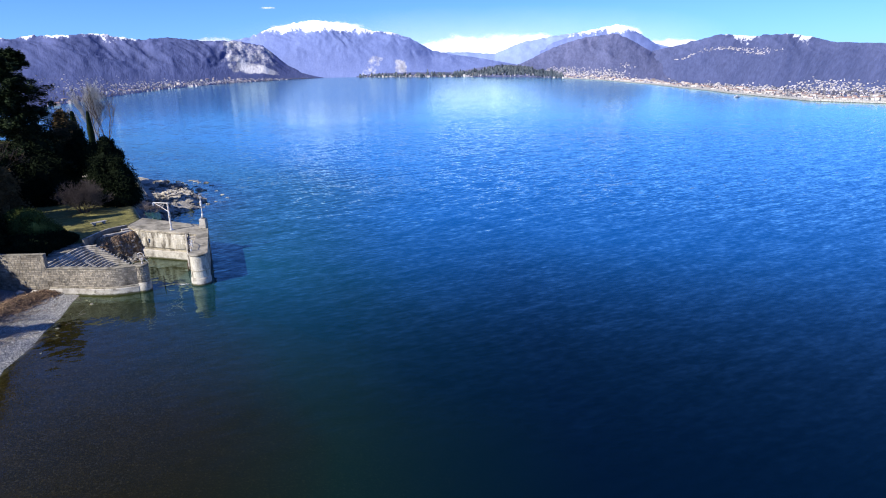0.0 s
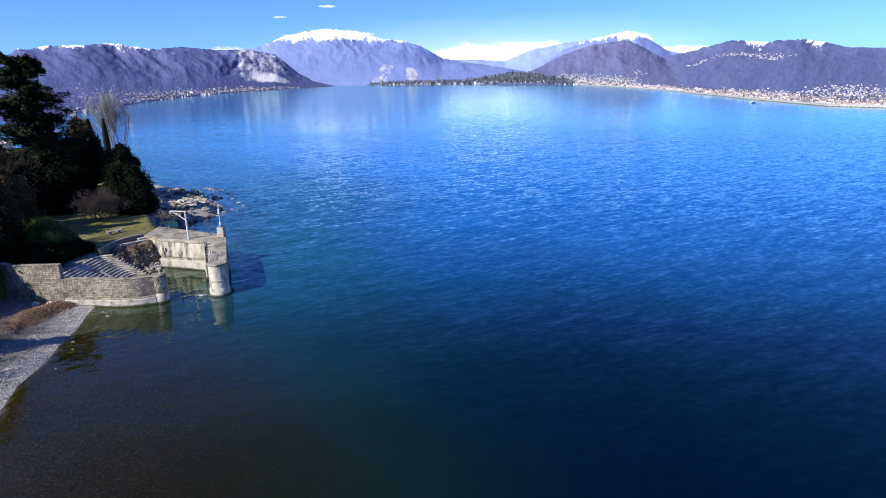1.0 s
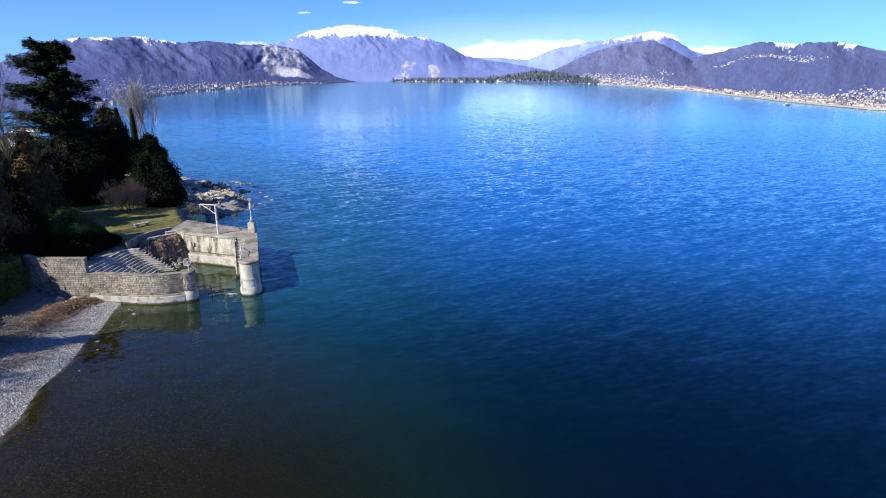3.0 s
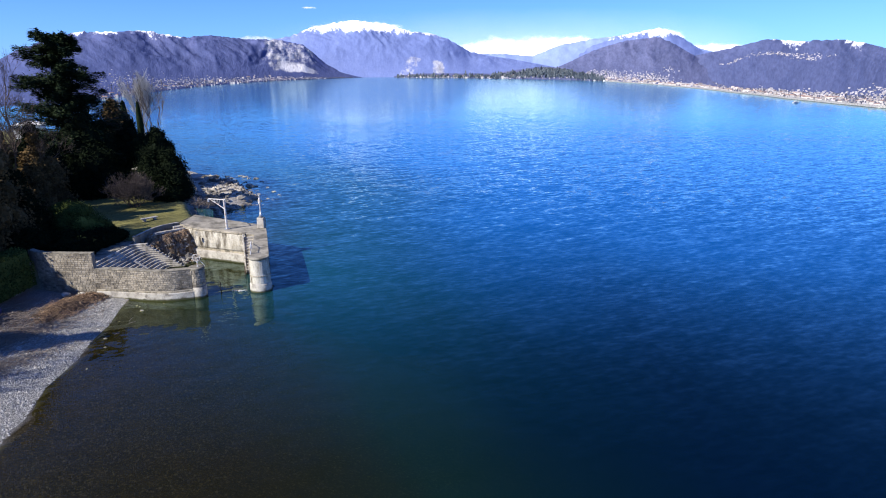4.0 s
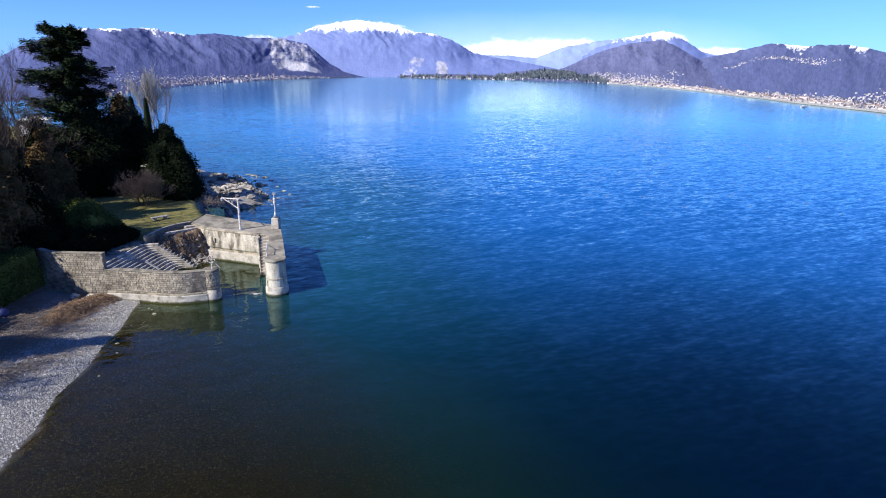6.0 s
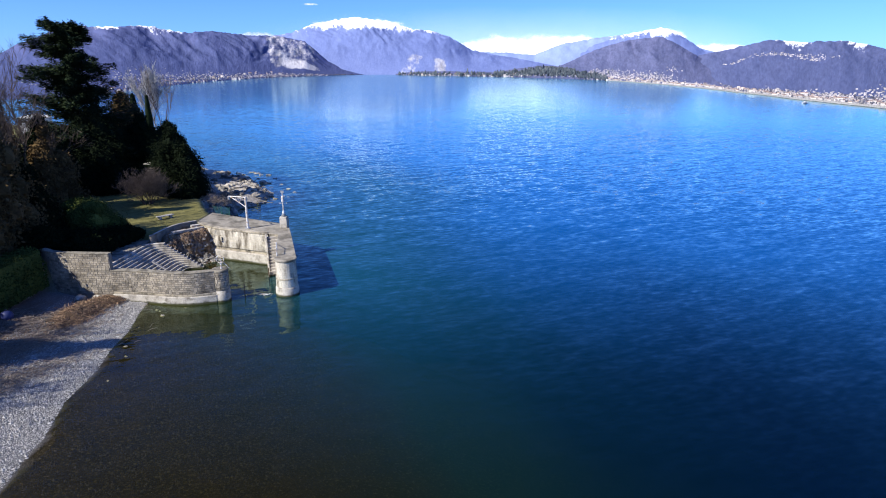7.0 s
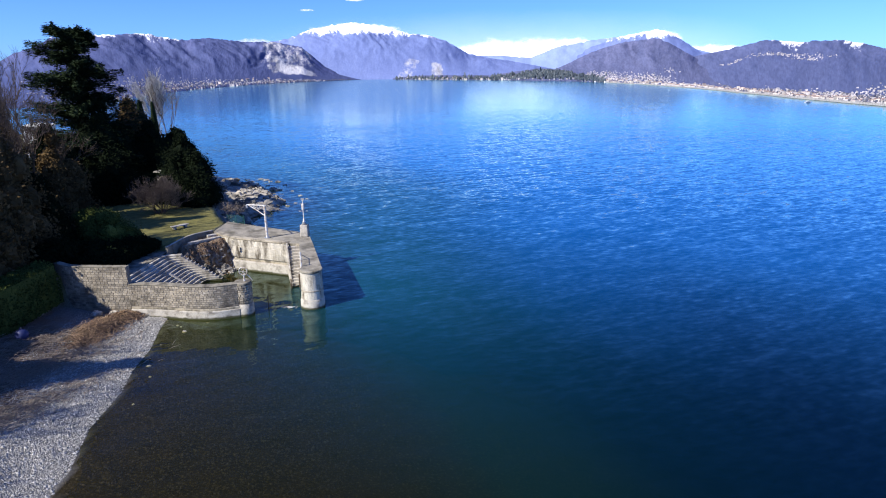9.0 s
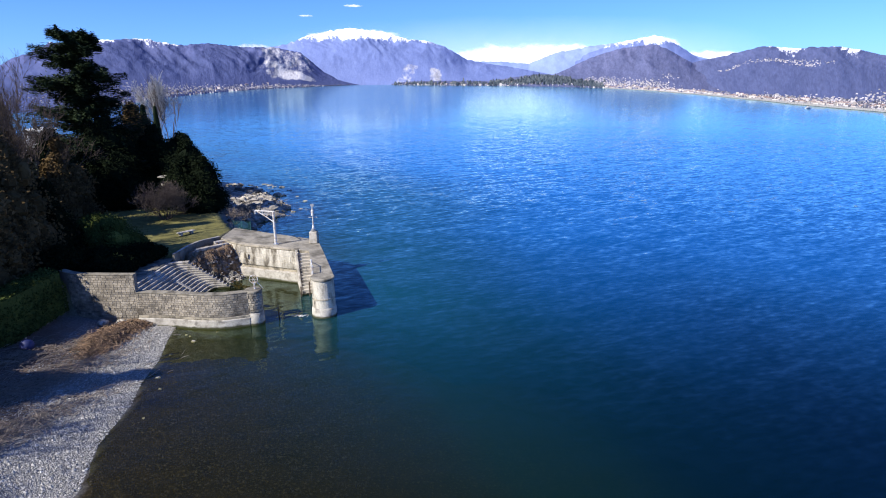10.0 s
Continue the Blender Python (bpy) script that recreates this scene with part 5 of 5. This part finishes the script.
def cedar(label, base, height, radius, seed):
    """A tall cedar with flat tiers of drooping boughs."""
    rnd_ = random.Random(seed)
    t = tree("cedar_tree", label)
    t.location = base
    part("trunk", Form().tube([(0, 0, -0.5), (0.1, 0, height * 0.3), (-0.1, 0.1, height * 0.65), (0.25, 0, height * 0.96)], [0.42, 0.34, 0.2, 0.04], 10), BARK, t)
    boughs, f = Form(), Form()
    tiers = 13
    for k in range(221):
        tier = k % tiers
        h = 0.10 + 0.885 * (tier + rnd_.gauss(0, 0.34)) / (tiers - 1)
        h = min(max(h, 0.08), 0.985)
        a = k * 2.4 + rnd_.uniform(-0.4, 0.4)
        reach = radius * (1.18 - 0.62 * h ** 1.6) * rnd_.uniform(0.36, 1.22)
        if h > 0.93:
            reach = radius * 0.42 * rnd_.uniform(0.6, 1.1)
        d = Vector((math.cos(a), math.sin(a), 0.36))
        path, _ = limb(boughs, (0, 0, h * height * 0.95), d, reach, 0.09 * (1.2 - h), rnd_, 0.07, 6, 5, -0.075)
        leaf_pts = []
        for n_, (p0, p1) in enumerate(zip(path, path[1:])):
            for _ in range(78):
                w = rnd_.random()
                p = p0.lerp(p1, w)
                out = (n_ + w) / 6
                side = reach * 0.27 * (1 - out) ** 0.8 * min(1.0, 0.35 + 2.5 * out) + 0.06
                leaf_pts.append(p + Vector((rnd_.gauss(0, side * 0.5), rnd_.gauss(0, side * 0.5), rnd_.gauss(0, 0.18) - 0.10 - 0.35 * side * rnd_.random())))
        # needle sprays lie along the bough and hang a little
        for p in leaf_pts:
            ax = Vector((math.cos(a) + rnd_.gauss(0, 0.45), math.sin(a) + rnd_.gauss(0, 0.45), rnd_.gauss(0.0, 0.22))).normalized()
            wd = Vector((-ax.y, ax.x, rnd_.uniform(-0.5, 0.5))).normalized()
            q = rnd_.uniform(0.7, 1.3)
            f.add([p - ax * 0.2 * q, p + wd * 0.065 * q, p + ax * 0.3 * q, p - wd * 0.065 * q], [(0, 1, 2, 3)])
    part("bough_frame", boughs, BARK, t)
    part("crown", f, CEDAR_LEAF, t)
    return t


def cypress(base, height, radius, seed):
    """A slim spindle of upright leaf sprays on a short trunk."""
    rnd_ = random.Random(seed)
    t = tree("cypress_tree", "slim pointed Italian cypress", "cypresses")
    t.location = base
    part("trunk", Form().tube([(0, 0, -0.4), (0, 0, height * 0.8)], [0.14, 0.04], 8), BARK, t)

    def girth(h):
        return radius * min(1.0, 0.62 + 1.6 * h) * max(0.0, 1 - h) ** 0.27 * (1 + 0.1 * math.sin(9 * h + seed))

    f = Form()
    rows, segs = 14, 8
    vs = [(0.8 * girth(j / rows) * math.cos(6.2832 * k / segs), 0.8 * girth(j / rows) * math.sin(6.2832 * k / segs), 0.3 + (height - 0.3) * j / rows) for j in range(rows + 1) for k in range(segs)]
    f.add(vs, [(j * segs + k, j * segs + (k + 1) % segs, (j + 1) * segs + (k + 1) % segs, (j + 1) * segs + k) for j in range(rows) for k in range(segs)])
    for _ in range(5200):
        h, a = rnd_.random() ** 1.15, rnd_.uniform(0, 6.2832)
        r = girth(h) * rnd_.uniform(0.75, 1.1)
        p = Vector((r * math.cos(a), r * math.sin(a), 0.3 + (height - 0.3) * h))
        d = Vector((0.25 * math.cos(a) + rnd_.gauss(0, 0.15), 0.25 * math.sin(a) + rnd_.gauss(0, 0.15), 1)).normalized()
        w = Vector((-math.sin(a), math.cos(a), 0)) * 0.045
        q = rnd_.uniform(0.18, 0.38)
        f.add([p - d * q * 0.5, p + w, p + d * q * 0.5, p - w], [(0, 1, 2, 3)])
    part("crown", f, CYPRESS_LEAF, t)
    return t


def bare_tree(name, label, base, height, spread_, seed, mat, trunks=1, levels=4, r0=0.14, fork=0.28, split=3, thin=0.012):
    """A leafless tree or shrub with branching twigs."""
    rnd_ = random.Random(seed)
    t = tree(name, label)
    t.location = base
    trunk, twigs = Form(), Form()

    def grow(form, start, d, length, r, level):
        path, end = limb(form, start, d, length, r, rnd_, 0.13, 4, 6 if level < 2 else 4 if level < 3 else 3, 0.06)
        if level >= levels:
            return
        for k in range(split + (level > 0)):
            p = path[min(len(path) - 1, rnd_.choice((2, 3, 4, 4)))]
            side = Vector((rnd_.gauss(0, 1), rnd_.gauss(0, 1), rnd_.gauss(0.25, 0.6)))
            grow(twigs, p, end + side * fork * 2.2 * spread_, length * rnd_.uniform(0.52, 0.78), max(r * 0.5, thin), level + 1)

    for k in range(trunks):
        a = 6.2832 * k / trunks + rnd_.random()
        d = Vector((math.cos(a) * (0.8 * spread_ if trunks > 1 else 0.05), math.sin(a) * (0.8 * spread_ if trunks > 1 else 0.05), 1))
        grow(trunk, (0.1 * math.cos(a), 0.1 * math.sin(a), -0.2), d, height * (0.42 if levels > 3 else 0.5), r0, 0)
    part("trunk", trunk, mat, t)
    part("twig_crown", twigs, mat, t)
    return t


def clipped(name, label, outline, z0, z1, mat, seed, leaf=0.1, count=5000, round_=0.25, group=""):
    """A clipped hedge or bush: leaf sprays all over an uneven body."""
    rnd_ = random.Random(seed)
    t = tree(name, label, group)
    f = Form()
    n = len(outline)
    cx, cy = sum(p[0] for p in outline) / n, sum(p[1] for p in outline) / n
    f.prism([(cx + (x - cx) * 0.93, cy + (y - cy) * 0.93) for x, y in outline], z0, z1 - 0.08)
    seg = [(Vector(outline[i]), Vector(outline[(i + 1) % n])) for i in range(n)]
    per = sum((b - a).length for a, b in seg)
    xs, ys = [p[0] for p in outline], [p[1] for p in outline]
    pts_ = []
    while len(pts_) < count:
        if rnd_.random() < 0.5:
            a, b = rnd_.choices(seg, [(b - a).length for a, b in seg])[0]
            p = a.lerp(b, rnd_.random())
            h = rnd_.random()
            k = 1 - round_ * max(0, h - 0.6) / 0.4 * 0.5
            pts_.append((cx + (p.x - cx) * k, cy + (p.y - cy) * k, z0 + (z1 - z0) * h))
        else:
            a, b = rnd_.choice(seg)
            p = a.lerp(b, rnd_.random()).lerp(Vector((cx, cy)), rnd_.random() ** 0.7)
            pts_.append((p.x, p.y, z1 + 0.08 * fbm(p.x, p.y, 1.5) + rnd_.uniform(-0.05, 0.06)))
    leaf_quads(f, pts_, leaf, rnd_)
    part("leaves", f, mat, t)
    t["category"] = "hedge" if "hedge" in name else "bush"
    return t


cedar("tall dark cedar with layered drooping boughs", (-46.4, 70.5, 2.6), 16.7, 5.25, 3)
E, Y_ = "evergreen_tree", YEW_LEAF
evergreen(E, "dark broad evergreen with a browned top", (-46.0, 79, 2.7), 8.6, 2.8, BROWN_LEAF, 5, 0.16, 15000)
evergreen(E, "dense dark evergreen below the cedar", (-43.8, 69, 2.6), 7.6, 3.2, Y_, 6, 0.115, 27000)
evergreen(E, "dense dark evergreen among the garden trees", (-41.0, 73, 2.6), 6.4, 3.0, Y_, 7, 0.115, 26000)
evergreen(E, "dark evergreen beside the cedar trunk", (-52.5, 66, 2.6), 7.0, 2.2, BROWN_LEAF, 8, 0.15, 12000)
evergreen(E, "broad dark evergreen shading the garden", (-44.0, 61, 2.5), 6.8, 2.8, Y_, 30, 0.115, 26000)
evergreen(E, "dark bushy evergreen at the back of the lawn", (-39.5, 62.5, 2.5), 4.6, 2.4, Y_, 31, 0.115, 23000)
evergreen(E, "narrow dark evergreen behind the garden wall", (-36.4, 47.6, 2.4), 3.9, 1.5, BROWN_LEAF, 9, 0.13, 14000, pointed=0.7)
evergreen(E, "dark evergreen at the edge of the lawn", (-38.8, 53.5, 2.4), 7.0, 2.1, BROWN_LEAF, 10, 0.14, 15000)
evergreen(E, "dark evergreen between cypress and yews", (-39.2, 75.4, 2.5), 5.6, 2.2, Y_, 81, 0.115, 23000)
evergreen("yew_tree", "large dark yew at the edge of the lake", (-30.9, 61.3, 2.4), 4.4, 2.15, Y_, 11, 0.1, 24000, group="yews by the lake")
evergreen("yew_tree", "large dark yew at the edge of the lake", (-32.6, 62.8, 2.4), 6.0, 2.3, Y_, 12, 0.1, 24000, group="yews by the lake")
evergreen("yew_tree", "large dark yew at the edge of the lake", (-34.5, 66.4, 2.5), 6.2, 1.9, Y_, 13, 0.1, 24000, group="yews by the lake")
cypress((-46.0, 81.5, 2.6), 8.4, 0.6, 14)
cypress((-50.4, 93.4, 2.2), 8.2, 0.52, 15)
bare_tree("bare_tree", "bare tree with dark forked limbs behind the yews", (-54.9, 105.6, 2.0), 11.0, 0.32, 47, TWIG, 3, 3, 0.15, 0.3, 3, 0.03)
bare_tree("bare_tree", "tall bare deciduous tree with pale twigs", (-57.6, 109.0, 2.2), 11.5, 0.15, 46, TWIG_WHITE, 5, 5, 0.08, 0.3, 3, 0.024)
bare_tree("magnolia_shrub", "wide leafless shrub on the lawn", (-32.6, 57.0, 2.4), 3.5, 1.1, 17, TWIG, 12, 4, 0.055, 0.3, 4)
bare_tree("bare_tree", "brown leafless tree behind the hedge", (-38.6, 45.4, 2.4), 12.0, 0.6, 18, TWIG_BROWN, 3, 5, 0.16, 0.25)
bare_tree("bare_tree", "brown leafless tree with a dark forked trunk", (-39.6, 51.0, 2.4), 8.6, 0.7, 19, TWIG_BROWN, 1, 5, 0.16, 0.3)
bare_tree("bare_tree", "distant leafless tree behind the garden", (-60.0, 80.0, 2.6), 14.2, 0.5, 32, TWIG, 1, 5, 0.22, 0.22)
evergreen("laurel_bush", "tall brownish evergreen bush behind the hedge", (-35.4, 43.0, 2.4), 5.4, 1.9, BROWN_LEAF, 20, 0.12, 13000)
evergreen(E, "tall dark evergreen shading the boat steps", (-34.3, 38.0, 2.4), 6.3, 2.5, BROWN_LEAF, 91, 0.17, 16000, pointed=0.16, lumps=60)
evergreen("laurel_bush", "tall brownish evergreen bush beside the bare trees", (-39.6, 47.6, 2.4), 11.8, 2.6, BROWN_LEAF, 33, 0.13, 16000)
bare_tree("bare_tree", "leafless tree standing over the beach", (-39.5, 18.0, 2.4), 13.5, 0.7, 22, TWIG, 2, 5, 0.26, 0.3)
bare_tree("bare_tree", "leafless tree standing over the beach", (-35.5, 26.0, 2.4), 10.0, 0.7, 23, TWIG, 2, 5, 0.2, 0.3)
bare_tree("bare_tree", "leafless tree shading the upper beach", (-33.6, 19.5, 2.4), 9.0, 0.8, 92, TWIG, 3, 5, 0.2, 0.3)
bare_tree("bare_tree", "leafless tree shading the upper beach", (-33.4, 14.0, 2.4), 9.5, 0.8, 93, TWIG, 3, 5, 0.2, 0.3)
evergreen(E, "tall dark evergreen in the garden beside the beach", (-38.5, 29.5, 2.4), 10.5, 2.4, Y_, 24, 0.2, 9000)
evergreen(E, "tall dark evergreen in the garden beside the beach", (-36.7, 35.8, 2.4), 9.4, 2.5, BROWN_LEAF, 34, 0.18, 9000)
evergreen(E, "tall dark evergreen in the garden above the wall", (-37.6, 38.2, 2.4), 11.5, 2.6, BROWN_LEAF, 25, 0.2, 9000)
evergreen(E, "tall dark evergreen in the garden above the wall", (-40.4, 42.0, 2.4), 9.5, 2.4, BROWN_LEAF, 35, 0.2, 9000)
evergreen(E, "tall dark evergreen behind the bare trees", (-45.5, 46.0, 2.4), 8.5, 2.4, BROWN_LEAF, 36, 0.2, 9000)
evergreen(E, "tall dark evergreen in the garden above the wall", (-37.4, 41.0, 2.4), 10.8, 2.4, BROWN_LEAF, 38, 0.2, 8000)
evergreen(E, "slender dark evergreen beside the beach", (-35.8, 23.2, 2.4), 12.0, 2.3, Y_, 37, 0.2, 7000)
evergreen(E, "dark evergreen shading the top of the steps", (-34.6, 41.2, 2.4), 8.6, 2.6, BROWN_LEAF, 71, 0.15, 15000, pointed=0.35, lumps=44)
evergreen(E, "dark evergreen shading the top of the steps", (-34.2, 44.0, 2.4), 5.2, 2.0, Y_, 72, 0.115, 22000, pointed=0.35, lumps=40)
evergreen("laurel_bush", "tall brown-leaved evergreen at the garden edge", (-49.6, 62.6, 2.4), 6.4, 2.0, BROWN_LEAF, 73, 0.15, 12000, pointed=0.5)
evergreen("laurel_bush", "tall brown-leaved evergreen at the garden edge", (-44.6, 55.5, 2.4), 10.6, 2.0, BROWN_LEAF, 74, 0.15, 12000, pointed=0.5)
bare_tree("bare_tree", "brown leafless tree at the garden edge", (-42.8, 54.5, 2.4), 11.0, 0.5, 75, TWIG_BROWN, 3, 5, 0.14, 0.28, 3)
clipped("garden_hedge", "clipped green hedge along the terrace edge", [(-31.8, 33.0), (-30.1, 33.0), (-30.1, 36), (-30.3, 39.6), (-31.9, 40.0)], 0.9, 3.3, HEDGE_LEAF, 26, 0.1, 9000)
clipped("garden_hedge", "long clipped hedge along the beach wall", [(-32.5, 15), (-30.9, 15), (-30.4, 24), (-30.1, 32.9), (-31.8, 32.9)], 0.9, 3.3, HEDGE_LEAF, 27, 0.14, 9000)
evergreen("clipped_bush", "broad rounded green bush on the lawn", (-31.5, 46.9, 2.3), 2.3, 1.75, HEDGE_LEAF, 28, 0.06, 22000, pointed=0.3, skirt=0.1, lumps=46)
evergreen("clipped_bush", "rounded green bush beside the lawn", (-34.3, 49.6, 2.3), 1.9, 1.5, HEDGE_LEAF, 43, 0.07, 13000, pointed=0.35, skirt=0.1, lumps=30)
evergreen("low_bush", "small loose bush at the lawn edge", (-30.2, 48.2, 2.3), 0.75, 0.7, GRASS_LEAF, 29, 0.15, 1400, pointed=0.4, lumps=12)
# black-leaved bushes added where the garden ground lies in deep shade
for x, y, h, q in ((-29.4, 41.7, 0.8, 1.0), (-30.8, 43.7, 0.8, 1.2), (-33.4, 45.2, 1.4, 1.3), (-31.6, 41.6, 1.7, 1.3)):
    evergreen("laurel_bush", "low black-leaved bush added for the shade behind the garden wall", (x, y, 2.3), h, q, YEW_LEAF, int(50 - x), 0.11, 6000, pointed=0.4, group="laurels behind the wall")

# more added bushes, blackening the shade along lawn edge and landing
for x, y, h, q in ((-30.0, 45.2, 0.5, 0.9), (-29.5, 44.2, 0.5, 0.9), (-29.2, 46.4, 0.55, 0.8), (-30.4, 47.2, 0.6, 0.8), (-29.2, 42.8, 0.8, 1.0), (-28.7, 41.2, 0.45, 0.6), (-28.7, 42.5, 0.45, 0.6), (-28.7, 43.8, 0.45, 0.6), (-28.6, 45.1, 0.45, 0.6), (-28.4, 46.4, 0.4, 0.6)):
    evergreen("laurel_bush", "low black-leaved bush added to deepen the shade at the lawn edge", (x, y, 2.28), h, q, YEW_LEAF, int(90 + 10 * y), 0.11, 4500, pointed=0.4, group="laurels behind the wall")

# garden pillar and house behind the trees
gate = thing("garden_pillar", "stone garden pillar with a flat slab", "pillar", at=(-37.3, 67.8, 2.6))
part("shaft", Form().box((-0.55, -0.45, -0.3), (0.55, 0.45, 1.15)), CONCRETE_PALE, gate, bevel=0.04)
part("slab", Form().box((-0.8, -0.6, 1.75), (0.6, 0.6, 1.87)), CONCRETE_PALE, gate, bevel=0.03)
part("neck", Form().box((-0.35, -0.3, 1.15), (0.35, 0.3, 1.75)), CONCRETE, gate, bevel=0.03)
villa = thing("villa", "narrow pale plastered house behind the garden trees", "house", at=(-66.4, 92, 2.8))
villa.rotation_euler = (0, 0, radians(24))
part("wall", Form().box((-1.7, -2, -1), (1.7, 2, 4.6)), PLASTER, villa)
part("roof", Form().add([(-2, -2.3, 4.6), (2, -2.3, 4.6), (2, 2.3, 4.6), (-2, 2.3, 4.6), (-0.5, 0, 5.0), (0.5, 0, 5.0)], [(0, 1, 5, 4), (1, 2, 5), (2, 3, 4, 5), (3, 0, 4), (3, 2, 1, 0)]), PLASTER, villa)
for z in (0.6, 2.8):
    w = part("window", Form().box((-0.5, -2.06, z), (0.5, -1.9, z + 1.4)), WHITE_METAL, villa, bevel=0.02)
    part("pane", Form().box((-0.4, -2.08, z + 0.1), (0.4, -2.02, z + 1.3)), GLASS, w)
evergreen("evergreen_tree", "tall brownish evergreen beside the bare trees", (-43.8, 54.0, 2.4), 9.0, 1.9, BROWN_LEAF, 61, 0.14, 14000, pointed=0.5)
evergreen("evergreen_tree", "tall brownish evergreen beside the bare trees", (-41.6, 49.5, 2.4), 8.0, 1.7, BROWN_LEAF, 62, 0.14, 12000, pointed=0.5)

bare_tree("reed_shrub", "dry brown waterside shrub beside the rocks", (-28.9, 65.6, 0.7), 1.7, 1.2, 41, TWIG_PALE, 10, 3, 0.03, 0.3, 4)
bare_tree("reed_shrub", "dry brown waterside shrub behind the quay", (-28.2, 60.8, 1.2), 1.6, 1.2, 42, TWIG_PALE, 10, 3, 0.03, 0.3, 4)

for k, (x, y, q) in enumerate(((-25.2, 72.8, 0.35), (-24.6, 75.4, 0.3), (-25.9, 77.5, 0.4), (-29.8, 84.6, 0.45), (-31.4, 87.2, 0.55), (-33.6, 88.6, 0.6), (-27.6, 80.2, 0.35), (-25.8, 68.0, 0.25))):
    tagged(part("shore_rock", Form().lump((x, y, -0.08), (q * 0.9, q * 0.7, q * 0.34), 6, 8, 0.4, 200.0 + k), ROCK, None, "grey rock standing in the shallow water"), category="rock", group="rocks of the point")

# mesh fence behind the quay
mesh_fence = thing("mesh_fence", "short green wire-mesh fence between quay and rocks", "fence")
for k in range(3):
    part("post", Form().tube([(-27.6 + 0.85 * k, 58.9 - 0.25 * k, 0.3), (-27.6 + 0.85 * k, 58.9 - 0.25 * k, 1.85)], [0.03, 0.03], 6), GREEN_METAL, mesh_fence)
wires = Form()
for k in range(26):
    x, y = -27.6 + 1.7 * k / 25, 58.9 - 0.5 * k / 25
    wires.tube([(x, y, 0.6), (x, y, 1.8)], [0.006, 0.006], 4, False)
for k in range(14):
    wires.tube([(-27.6, 58.9, 0.6 + 1.2 * k / 13), (-25.9, 58.4, 0.6 + 1.2 * k / 13)], [0.006, 0.006], 4, False)
part("wire_mesh", wires, GREEN_METAL, mesh_fence)

# loose rope adrift in the harbour mouth
rope_path, r_ = [], random.Random(77)
for k in range(60):
    a = k * 0.55
    rope_path.append((-17.55 + 0.012 * k + 0.16 * math.cos(a) + r_.gauss(0, 0.03), 41.0 + 0.14 * math.sin(a * 1.3) + r_.gauss(0, 0.03), 0.012))
tagged(part("drifting_rope", Form().tube(rope_path, [0.016] * 60, 5), WHITE_METAL, None, "tangled pale rope adrift in the harbour mouth", True), category="rope")
